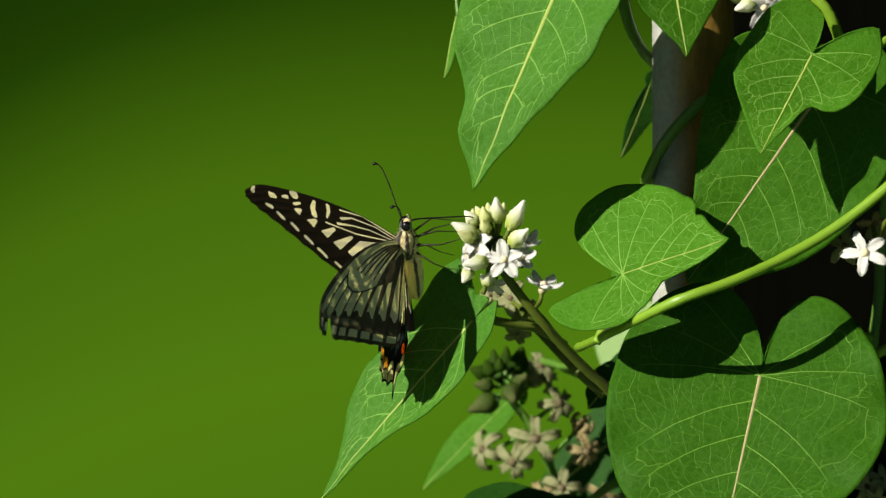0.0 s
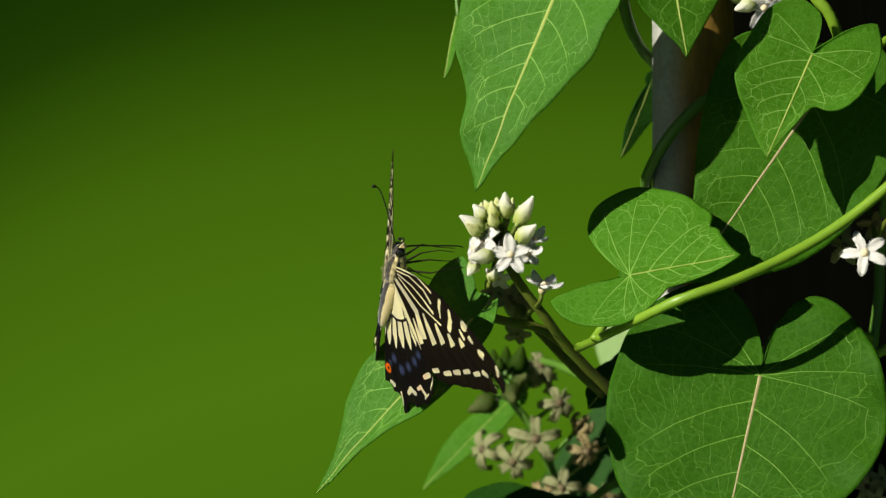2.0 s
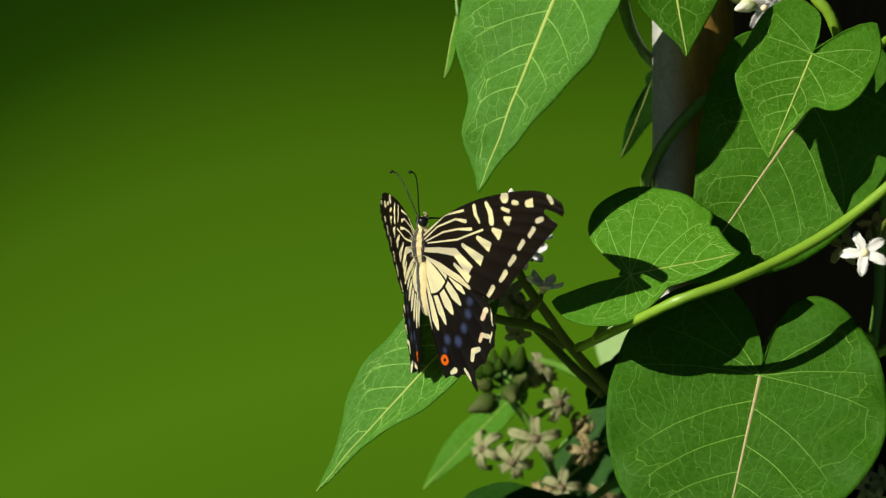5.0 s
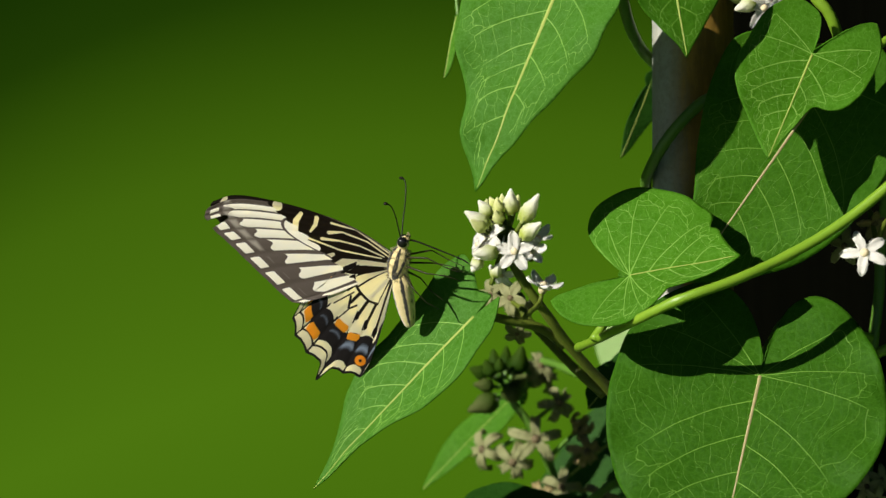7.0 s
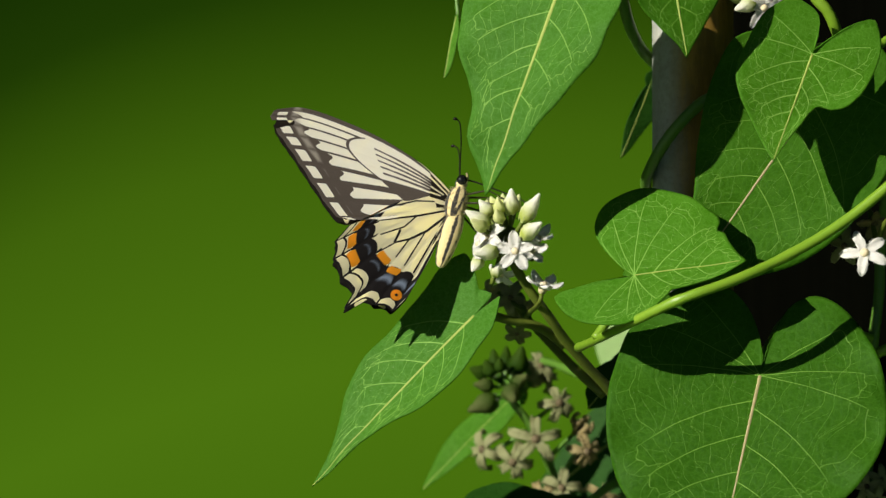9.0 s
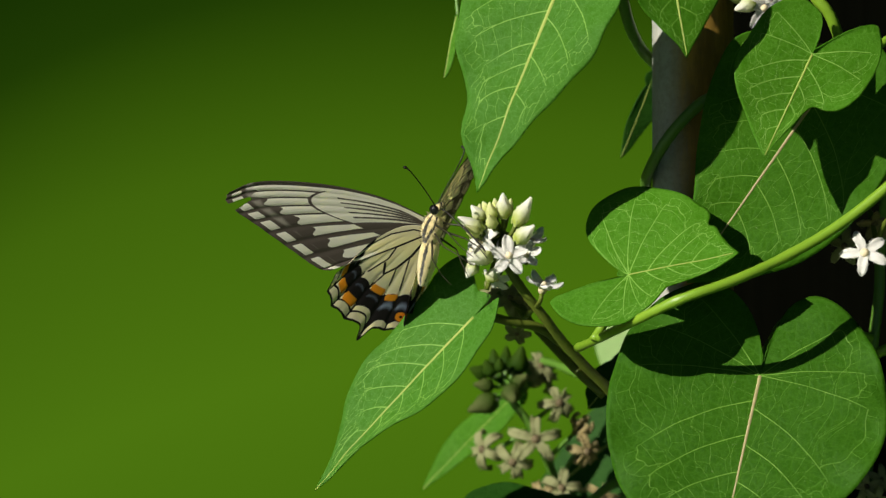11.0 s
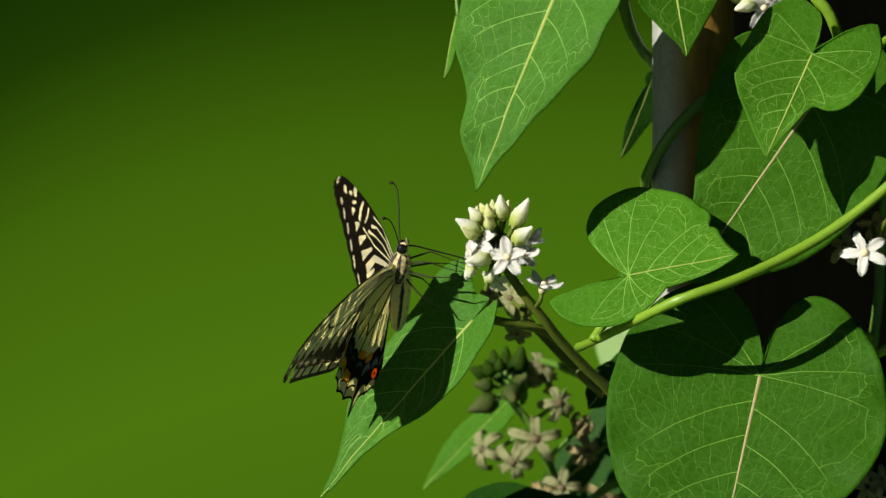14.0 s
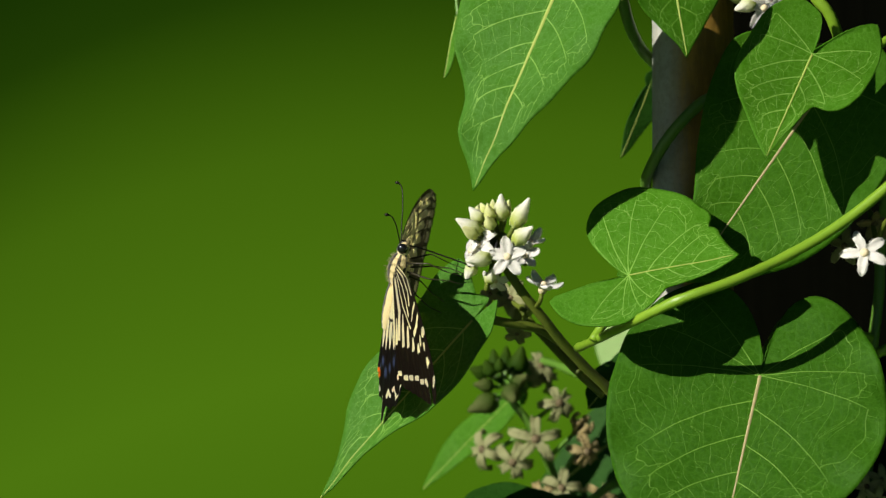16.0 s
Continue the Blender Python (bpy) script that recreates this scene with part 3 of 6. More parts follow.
def dark_panel():
    """Boards added behind the vine, nearly black to stand in for the deep shade there."""
    m, nt = material("shade_black_wood")
    co = nt.nodes.new("ShaderNodeTexCoord")
    mp = nt.nodes.new("ShaderNodeMapping")
    mp.inputs["Scale"].default_value = (300, 300, 12)
    nt.links.new(co.outputs["Object"], mp.inputs[0])
    n = nt.nodes.new("ShaderNodeTexNoise")
    n.inputs["Scale"].default_value, n.inputs["Detail"].default_value = 1.0, 5
    nt.links.new(mp.outputs[0], n.inputs["Vector"])
    # Blacker than any wood: the shade is put into the colour.
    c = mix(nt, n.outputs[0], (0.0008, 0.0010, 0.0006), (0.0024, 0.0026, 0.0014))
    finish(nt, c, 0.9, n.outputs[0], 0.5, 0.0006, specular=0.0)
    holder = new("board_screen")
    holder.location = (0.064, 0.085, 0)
    tagged(holder, "added near-black boards standing in for the deep shade behind the pipe", "fence")
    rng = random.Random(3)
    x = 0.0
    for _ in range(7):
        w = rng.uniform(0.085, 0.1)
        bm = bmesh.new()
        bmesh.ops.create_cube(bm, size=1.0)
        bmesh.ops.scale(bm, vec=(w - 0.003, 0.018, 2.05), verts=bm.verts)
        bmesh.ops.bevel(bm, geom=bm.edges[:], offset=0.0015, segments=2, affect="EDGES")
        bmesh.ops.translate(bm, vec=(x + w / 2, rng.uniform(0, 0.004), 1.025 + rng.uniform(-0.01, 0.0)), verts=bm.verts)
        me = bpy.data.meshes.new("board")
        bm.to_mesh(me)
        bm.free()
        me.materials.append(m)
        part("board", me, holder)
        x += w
    for z in (0.45, 1.75):
        bm = bmesh.new()
        bmesh.ops.create_cube(bm, size=1.0)
        bmesh.ops.scale(bm, vec=(x, 0.03, 0.07), verts=bm.verts)
        bmesh.ops.translate(bm, vec=(x / 2, 0.026, z), verts=bm.verts)
        me = bpy.data.meshes.new("rail")
        bm.to_mesh(me)
        bm.free()
        me.materials.append(m)
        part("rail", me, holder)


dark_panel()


STEMS = {}


def stem(name, label, points, r0, r1, mat, bulge=None, steps=8, near=()):
    """near: how far each point is drawn towards the eye, from start to end."""
    if near:
        points = [nearer(p, float(np.interp(i / (len(points) - 1), np.linspace(0, 1, len(near)), near))) for i, p in enumerate(points)]
    ob = part(name, tube(name, [mm(p) for p in points], r0 * 0.001, r1 * 0.001, mat, steps, 14, 0.05, bulge))
    STEMS[name] = ob
    return tagged(ob, label, "plant stem", "stems of the vine")


def knots(s):
    return 1 + 0.16 * sum(math.exp(-((s - c) / 0.012) ** 2) for c in (0.02, 0.37, 0.62))


stem("climbing_vine", "long bright yellow-green stem arching before the leaves",
     [(30.2, 8.0, -22.2), (34.6, 2.0, -19.9), (40.4, -5.0, -16.6), (50.8, -13.0, -11.1), (62.5, -17.0, -6.7), (74.6, -17.0, -1.1), (86.9, -16.0, 6.4), (99.4, -14.0, 16.6), (112.4, -10.0, 29.6)], 0.95, 1.2, mat_stem, knots, near=(1.0, 0.978, 0.9605, 0.957, 0.966, 0.974, 0.976, 0.974, 0.971))
stem("twining_stem", "dark green stem twining round the post",
     [(38.2, 8.0, 66.1), (40.8, 14.0, 56.5), (43.4, 22.0, 50.2), (48.0, 34.0, 45.2), (55.4, 44.0, 41.3), (64.7, 46.0, 39.4), (68.0, 30.0, 37.3), (64.4, 17.0, 35.2), (59.3, 16.0, 33.6), (52.9, 16.0, 27.4), (48.4, 20.0, 20.2), (47.5, 32.0, 14.7), (51.4, 44.0, 8.9), (60.4, 46.0, 2.8), (69.3, 34.0, -1.2), (66.0, 44.0, -6.3)], 1.3, 1.3, mat_stem_dark, near=(0.975, 0.975))
stem("flower_stalk", "olive-green stalk carrying the open blossoms",
     [(13.2, -1.0, 2.6), (15.1, -1.0, -2.6), (18.9, 0.0, -8.9), (23.4, 3.0, -15.0), (27.3, 7.0, -20.4), (32.7, 12.0, -26.7), (38.8, 18.0, -33.4), (45.6, 30.0, -46.0), (50.4, 40.0, -61.5), (52.1, 44.0, -82.1)], 0.95, 1.35, mat_stem_olive)
stem("side_stem", "dark stem branching behind the blossom stalk",
     [(15.8, 26.0, -11.0), (19.1, 26.0, -15.6), (24.9, 24.0, -22.0), (31.9, 20.0, -29.0), (36.9, 18.0, -33.4)], 0.8, 1.2, mat_stem_olive)
stem("upper_stem", "bright green young stem reaching behind the upper leaf",
     [(77.0, 0.0, 66.4), (82.0, 0.0, 56.4), (85.1, 0.0, 52.6), (87.6, 2.0, 47.8), (91.1, 10.0, 40.8), (101.2, 24.0, 26.2)], 1.3, 1.2, mat_stem, near=(0.975, 0.975))
stem("back_stem", "dark green stem in the shade beside the post",
     [(101.3, 10.0, 24.3), (101.9, 28.0, 2.8), (101.7, 30.0, -10.4), (100.4, 30.0, -22.3), (99.6, 30.0, -42.0), (97.6, 26.0, -60.1)], 1.2, 1.3, mat_stem_dark)
stem("edge_stem", "bright green stem crossing beside the large leaf",
     [(114.8, 14.0, -12.7), (104.6, 14.0, -20.4), (98.8, 18.0, -24.1), (95.0, 26.0, -27.3)], 1.2, 1.2, mat_stem)


# ---- blossoms ----
def aim(way, spin=0.0):
    """A turn that takes +z to way."""
    return (Vector(way).normalized().to_track_quat("Z", "Y").to_matrix() @ Matrix.Rotation(spin, 3, "Z"))


def bud_material(name, low, high, sheen=0.2, gloss=0.25):
    m, nt = material(name)
    co = nt.nodes.new("ShaderNodeTexCoord")
    sep = nt.nodes.new("ShaderNodeSeparateXYZ")
    nt.links.new(co.outputs["Generated"], sep.inputs[0])
    small = textured(nt, 2400, 3)
    big = textured(nt, 500, 3)
    f = calc(nt, "ADD", calc(nt, "MULTIPLY", sep.outputs[2], 1.7), calc(nt, "MULTIPLY", calc(nt, "SUBTRACT", big, 0.85), 0.8))
    n = nt.nodes.new("ShaderNodeClamp")
    nt.links.new(f, n.inputs[0])
    c = mix(nt, n.outputs[0], low, high)
    c = mix(nt, calc(nt, "MULTIPLY", small, 0.25), c, tuple(v * 0.6 for v in low))
    finish(nt, c, 0.62, calc(nt, "ADD", small, big), 0.55, 0.00022, 0.38, None, specular=gloss, sheen=sheen)
    return m


mat_bud_fresh = bud_material("bud_white_green", (0.46, 0.54, 0.09), (0.92, 0.90, 0.80))
mat_bud_young = bud_material("bud_young", (0.50, 0.58, 0.11), (0.80, 0.80, 0.42))
# Dark green for the old umbel's buds, with its half shade in the colour.
mat_bud_shade = bud_material("bud_green_shaded", (0.016, 0.050, 0.003), (0.042, 0.085, 0.007), 0.0, 0.06)
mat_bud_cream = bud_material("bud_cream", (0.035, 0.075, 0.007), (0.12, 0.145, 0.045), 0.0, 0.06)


def lathe(profile, sides, ribs=0.0, lobes=5):
    verts, faces = [], []
    for i, (r, z) in enumerate(profile):
        for k in range(sides):
            a = 2 * math.pi * k / sides
            q = r * (1 + ribs * math.cos(lobes * a + z * 2.0))
            verts.append(Vector((q * math.cos(a), q * math.sin(a), z)))
        if i:
            o = (i - 1) * sides
            faces += [(o + k, o + (k + 1) % sides, o + sides + (k + 1) % sides, o + sides + k) for k in range(sides)]
    faces.append(tuple(reversed(range(sides))))
    faces.append(tuple((len(profile) - 1) * sides + k for k in range(sides)))
    return verts, faces


def blade_data(length, width, curl, thick, rows=7, cols=5, notch=0.0):
    """A petal or sepal growing along +x and curling upwards (+z) or back (curl < 0), closed on both sides."""
    top, bot = [], []
    for i in range(rows):
        s = i / (rows - 1)
        w = width * (0.62 + 0.38 * math.sin(min(s * 1.7, 1) * math.pi / 2)) * math.sqrt(max(1 - (max(s - 0.4, 0) / 0.6) ** 2.4, 0.05))
        ang = curl * s * s
        x = length * s * math.cos(ang * 0.55)
        z = length * s * math.sin(ang * 0.55)
        for j in range(cols):
            v = 2 * j / (cols - 1) - 1
            lift = 0.16 * width * v * v
            nx, nz = -math.sin(ang), math.cos(ang)
            top.append(Vector((x + nx * (lift + thick / 2), w * 0.5 * v, z + nz * (lift + thick / 2))))
            bot.append(Vector((x + nx * (lift - thick / 2), w * 0.5 * v, z + nz * (lift - thick / 2))))
    faces = []
    n = rows * cols
    for i in range(rows - 1):
        for j in range(cols - 1):
            a = i * cols + j
            faces.append((a, a + cols, a + cols + 1, a + 1))
            faces.append((n + a, n + a + 1, n + a + cols + 1, n + a + cols))
    for i in range(rows - 1):
        a, b = i * cols, i * cols + cols - 1
        faces.append((a, n + a, n + a + cols, a + cols))
        faces.append((b, b + cols, n + b + cols, n + b))
    for j in range(cols - 1):
        e = (rows - 1) * cols + j
        faces.append((e, n + e, n + e + 1, e + 1))
    return top + bot, faces


def fuzz(verts, faces, length, rng):
    """Adds short down to a petal, most of it along its rim."""
    n = len(verts) // 2
    cols = 5
    verts, faces = list(verts), list(faces)
    for _ in range(90):
        i = rng.randrange(1, n // cols)
        j = rng.choice((0, cols - 1, 0, cols - 1, 1, 2, 3)) if i < n // cols - 1 else rng.randrange(cols)
        p = verts[i * cols + j].lerp(verts[(i - 1) * cols + j], rng.random())
        out = (verts[i * cols + j] - verts[i * cols + 2]) * (0.8 / max(length, 0.01) * 0.3)
        d = (out + Vector((0.5, 0, 0.6)) * 0.6 + Vector((rng.uniform(-1, 1), rng.uniform(-1, 1), rng.uniform(-0.3, 1)))).normalized() * length * rng.uniform(0.5, 1.3)
        w = d.orthogonal().normalized() * length * 0.06
        o = len(verts)
        verts += [p + w, p - w * 0.5 + d.cross(w).normalized() * length * 0.09, p - w, p + d]
        faces += [(o, o + 1, o + 3), (o + 1, o + 2, o + 3), (o + 2, o, o + 3)]
    return verts, faces


def star_flower(holder, origin, centre, way, radius, petal_mat, spin=0.0, curl=-0.6, width=0.62, seed=1, stalk=None, stalk_mat=None, only=None):
    """An open five-petalled blossom: petals, centre column and short stalk, all in mm."""
    rng = random.Random(seed)
    turn = aim(way, spin)
    c = Vector(centre) - Vector(origin)
    core = [(0.17, -0.35), (0.24, -0.1), (0.2, 0.08), (0.17, 0.2), (0.1, 0.26), (0.02, 0.27)]
    v, f = lathe([(r * radius, z * radius) for r, z in core], 12, 0.08)
    middle = part("flower", mesh_of("flower", [(c + turn @ p) * 0.001 for p in v], f, mat_column if petal_mat is mat_petal else mat_heart_brown), holder)
    for k in range(5):
        if only and k not in only:
            continue
        v, f = blade_data(radius * rng.uniform(0.92, 1.06), radius * width, curl * rng.uniform(0.7, 1.4), radius * (0.07 if petal_mat is mat_petal else 0.15))
        own = Matrix.Rotation(2 * math.pi * k / 5 + rng.uniform(-0.1, 0.1), 3, "Z") @ Matrix.Rotation(-0.18 + rng.uniform(-0.15, 0.15), 3, "Y")
        v = [own @ (p + Vector((radius * 0.1, 0, 0))) for p in v]
        v = [p + Vector((noise.noise(p * 2.1 + Vector((seed, k, 0))), noise.noise(p * 1.9 + Vector((0, seed, k))), noise.noise(p * 2.3))) * radius * 0.06 for p in v]
        v, f = fuzz(v, f, radius * 0.12, rng)
        part("petal", mesh_of("petal", [(c + turn @ p) * 0.001 for p in v], f, petal_mat), middle)
    if stalk:
        pts = [(c - turn @ Vector((0, 0, radius * 0.25))) * 0.001, (c - turn @ Vector((0, 0, radius * 0.9))) * 0.001, (Vector(stalk) - Vector(origin)) * 0.001]
        part("pedicel", tube("pedicel", pts, 0.00045, 0.0006, stalk_mat or mat_stem_olive, 5, 8), holder)


def flower_bud(holder, origin, base, tip, width, body_mat, calyx_mat, stalk=None, stalk_mat=None, seed=1):
    """A closed bud from base to tip (mm), with a green calyx and a stalk."""
    b, t = Vector(base) - Vector(origin), Vector(tip) - Vector(origin)
    h, w = (t - b).length, width * 0.5
    turn = aim(t - b, seed * 0.7)
    prof = [(0.35, 0.0), (0.75, 0.08), (0.97, 0.22), (1.0, 0.36), (0.88, 0.5), (0.66, 0.64), (0.48, 0.76), (0.34, 0.87), (0.17, 0.96), (0.03, 1.0)]
    v, f = lathe([(r * w, z * h) for r, z in prof], 20, 0.13)
    rng = random.Random(seed)
    v, f = list(v), list(f)
    shell = list(v)
    for _ in range(60):
        p = shell[rng.randrange(40, len(shell) - 20)]
        d = (Vector((p.x, p.y, 0)).normalized() + Vector((rng.uniform(-0.5, 0.5), rng.uniform(-0.5, 0.5), rng.uniform(0.1, 1.2)))).normalized() * w * rng.uniform(0.10, 0.24)
        side = d.orthogonal().normalized() * w * 0.022
        o = len(v)
        v += [p + side, p - side, p + d.cross(side).normalized() * w * 0.02, p + d]
        f += [(o, o + 1, o + 3), (o + 1, o + 2, o + 3), (o + 2, o, o + 3)]
    body = part("bud", mesh_of("bud", [p * 0.001 for p in v], f, body_mat), holder)
    body.matrix_local = Matrix.Translation(b * 0.001) @ turn.to_4x4()
    cv, cf = [], []
    for k in range(5):
        v, f = blade_data(h * 0.34, w * 0.62, 0.5, w * 0.06, 4, 3)
        own = Matrix.Rotation(2 * math.pi * k / 5, 3, "Z") @ Matrix.Rotation(-1.18, 3, "Y")
        o = len(cv)
        cv += [own @ p + Matrix.Rotation(2 * math.pi * k / 5, 3, "Z") @ Vector((w * 0.62, 0, -h * 0.01)) for p in v]
        cf += [tuple(i + o for i in q) for q in f]
    part("calyx", mesh_of("calyx", [p * 0.001 for p in cv], cf, calyx_mat), body)
    if stalk:
        pts = [b * 0.001, (b - turn @ Vector((0, 0, h * 0.35))) * 0.001, (Vector(stalk) - Vector(origin)) * 0.001]
        part("pedicel", tube("pedicel", pts, 0.0005, 0.0006, stalk_mat or mat_stem_olive, 5, 8), holder)


CLUSTERS = {}


def cluster(key, origin, label):
    holder = new("flower_cluster")
    holder.location = mm(origin)
    tagged(holder, label, "flowers", "flower clusters of the vine")
    CLUSTERS[key] = holder
    return holder


# the white umbel at which the butterfly feeds
O = (15.1, -1.0, -3.6)
N = (14.5, -1.0, 4.6)
c1 = cluster("white", O, "cluster of waxy white star flowers and pale buds")
for base, tip, w, kind, seed in (
        ((9.9, -6.0, 4.8), (4.7, -8.0, 8.3), 3.5, 0, 1), ((10.4, -4.0, 7.3), (7.7, -5.0, 10.7), 3.0, 0, 2), ((11.8, 0.0, 8.8), (10.3, 1.0, 11.6), 2.3, 1, 3),
        ((14.7, -5.0, 7.6), (14.8, -7.0, 13.2), 3.5, 0, 4), ((13.3, 2.0, 8.4), (13.1, 4.0, 12.3), 2.5, 1, 5), ((12.5, -7.0, 5.9), (11.4, -10.0, 8.5), 2.6, 1, 6),
        ((17.3, -7.0, 6.0), (20.9, -10.0, 12.0), 3.6, 0, 7), ((17.2, -9.0, 2.6), (21.3, -12.0, 5.7), 3.6, 0, 8), ((11.8, -8.0, -0.7), (6.4, -11.0, -1.1), 3.4, 0, 9),
        ((8.2, -3.0, -2.0), (6.2, -4.0, -5.1), 2.9, 0, 10), ((11.2, -3.0, -6.1), (12.4, -5.0, -3.1), 2.6, 0, 11), ((9.3, 2.0, 7.7), (9.8, 4.0, 11.2), 2.2, 1, 12), ((12.4, -6.0, 7.6), (11.7, -8.0, 11.3), 2.5, 1, 13), ((15.6, -3.0, 8.2), (16.6, -3.0, 12.0), 2.3, 1, 14), ((9.0, -7.0, 4.2), (6.0, -10.0, 6.3), 2.8, 1, 15)):
    flower_bud(c1, O, base, tip, w, (mat_bud_fresh, mat_bud_young)[kind], mat_calyx, N, mat_stem_olive, seed)
star_flower(c1, O, (15.6, -8.5, -0.6), (-0.08, -1, 0.12), 4.3, mat_petal, 0.33, -0.2, 0.60, 21, N)
star_flower(c1, O, (9.6, -6.0, 2.1), (-0.7, -0.6, 0.35), 3.9, mat_petal, 0.9, -0.9, 0.85, 22, N)
star_flower(c1, O, (12.0, -1.0, 2.6), (-0.2, -0.5, 0.8), 3.4, mat_petal, 0.2, -0.8, 0.7, 27, N)
star_flower(c1, O, (20.9, 1.0, 2.2), (0.15, -0.5, 0.8), 3.8, mat_petal, 0.5, 0.5, 0.55, 23, N)
star_flower(c1, O, (13.0, 1.0, -5.6), (-0.3, -0.6, -0.6), 3.2, mat_petal, 0.1, -0.6, 0.6, 24, N)

star_flower(c1, O, (7.9, -5.0, 0.9), (-0.9, -0.3, 0.2), 3.4, mat_petal, 0.4, -0.8, 0.8, 28, N)
star_flower(c1, O, (19.6, -2.0, -0.8), (0.1, -0.8, 0.4), 3.4, mat_petal, 0.2, 0.3, 0.6, 29, N)

O = (19.4, 16.0, -15.3)
N = (19.5, 18.0, -14.7)
c2 = cluster("white_behind", O, "fading white star flowers hanging behind the stalk")
for q, way, r, seed, m in (((15.8, 26.0, -11.4), (-0.3, -0.8, 0.1), 4.0, 32, mat_petal_worn),
                           ((17.9, 28.0, -13.7), (0.2, -0.8, -0.3), 3.6, 33, mat_petal_worn), ((17.3, 30.0, -19.6), (-0.1, -0.8, -0.5), 3.2, 34, mat_petal_worn), ((11.3, 30.0, -10.4), (-0.5, -0.8, -0.1), 3.0, 35, mat_petal_worn)):
    star_flower(c2, O, q, way, r, m, seed * 0.7, -0.7, 0.6, seed, N)
star_flower(c2, O, (22.0, -5.0, -8.2), (0.22, -0.35, 0.92), 4.6, mat_petal, 0.5, 0.5, 0.5, 31, N)

# the older umbel lower down, half in shade that is put into its greens
O = (32.2, 77.0, -58.2)
N = (14.2, 71.0, -32.0)
c3 = cluster("old", O, "older cluster of green buds and withered cream flowers")
for base, tip, w, kind, seed in (
        ((11.0, 71.0, -31.4), (6.7, 69.0, -29.6), 3.0, 0, 1), ((12.3, 67.0, -31.2), (10.3, 65.0, -27.5), 3.0, 0, 2), ((13.3, 75.0, -30.4), (12.5, 75.0, -25.1), 2.8, 0, 3),
        ((14.2, 65.0, -30.0), (13.9, 63.0, -26.9), 2.4, 0, 4), ((15.6, 73.0, -30.3), (15.9, 75.0, -24.3), 2.9, 0, 5), ((18.4, 69.0, -30.8), (19.6, 67.0, -24.0), 4.0, 0, 6),
        ((12.3, 67.0, -34.0), (7.5, 65.0, -33.4), 2.8, 1, 7), ((17.6, 67.0, -33.8), (20.9, 65.0, -31.1), 3.0, 1, 8), ((16.5, 65.0, -34.2), (17.5, 61.0, -37.6), 4.0, 2, 9),
        ((13.4, 67.0, -37.1), (6.1, 65.0, -40.1), 4.2, 2, 10), ((17.2, 77.0, -31.7), (18.3, 79.0, -27.0), 2.8, 0, 11)):
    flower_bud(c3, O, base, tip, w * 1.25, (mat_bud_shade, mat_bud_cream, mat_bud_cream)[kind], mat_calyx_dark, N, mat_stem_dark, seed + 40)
rachis = [(Vector(p) - Vector(O)) * 0.001 for p in ((14.2, 71.0, -31.2), (17.6, 71.0, -38.3), (21.7, 72.0, -43.9), (26.1, 75.0, -52.8), (28.6, 77.0, -58.2), (35.1, 79.0, -65.5), (46.7, 81.0, -62.9))]
part("rachis", tube("rachis", rachis, 0.0009, 0.0013, mat_stem_dark, 6, 10), c3)
for q, way, r, seed, m, curl, j in (
        ((28.7, 69.0, -38.4), (0.25, -0.9, 0.2), 4.6, 51, mat_petal_worn, -0.9, (21.7, 72.0, -43.9)), ((22.9, 65.0, -47.0), (0, -1, 0.1), 5.2, 52, mat_petal_worn, -0.5, (22.7, 72.0, -45.0)),
        ((17.4, 67.0, -52.8), (-0.2, -0.9, -0.1), 4.6, 53, mat_petal_worn, -0.8, (24.2, 73.0, -48.6)), ((10.2, 73.0, -50.2), (-0.6, -0.8, 0.1), 4.6, 54, mat_petal_worn, -1.1, (22.1, 73.0, -45.1)),
        ((35.7, 69.0, -50.4), (0.3, -0.9, 0), 4.4, 55, mat_petal_brown, -1.0, (28.6, 77.0, -58.2)), ((29.2, 63.0, -59.1), (0, -0.9, 0.4), 4.6, 56, mat_petal_worn, -0.7, (28.6, 77.0, -58.2)),
        ((39.2, 67.0, -61.5), (0.3, -0.9, 0.3), 4.0, 57, mat_petal_brown, -0.8, (35.1, 79.0, -65.5)), ((33.8, 75.0, -45.3), (0.5, -0.6, 0.6), 3.8, 58, mat_petal_brown, 1.0, (26.1, 75.0, -52.8)),
        ((24.6, 81.0, -29.9), (0.2, -0.8, 0.4), 4.2, 59, mat_petal_worn, -0.8, (17.6, 71.0, -38.3)), ((26.0, 83.0, -32.6), (0.5, -0.8, 0.1), 3.8, 60, mat_petal_worn, -0.8, (17.6, 71.0, -38.3)),
        ((24.4, 67.0, -61.5), (-0.3, -0.9, 0.2), 4.2, 61, mat_petal_brown, -0.8, (28.6, 77.0, -58.2))):
    star_flower(c3, O, q, way, r * 1.18, m, seed * 0.9, curl * 2.2, 0.42, seed, j, mat_stem_dark)

O = tuple(nearer((101.5, 26.0, 5.4), 0.938))
N = tuple(nearer((100.5, 26.0, 1.4), 0.938))
c4 = cluster("right", O, "drooping cream-white flowers hanging below the arching stem")
for q, way, r, m, spin, curl, seed in (((97.0, 22.0, -0.9), (-0.15, -0.9, 0.1), 4.9, mat_petal, 0.75, -0.6, 71), ((93.9, 30.0, 0.6), (-0.6, -0.7, 0.2), 4.2, mat_petal_worn, 0.3, -0.6, 72),
                                       ((100.6, 30.0, 6.2), (0.1, -0.6, -0.5), 4.0, mat_petal_brown, 0.5, 0.5, 73)):
    star_flower(c4, O, tuple(nearer(q, 0.938)), way, r, m, spin, curl, 0.46, seed, N)
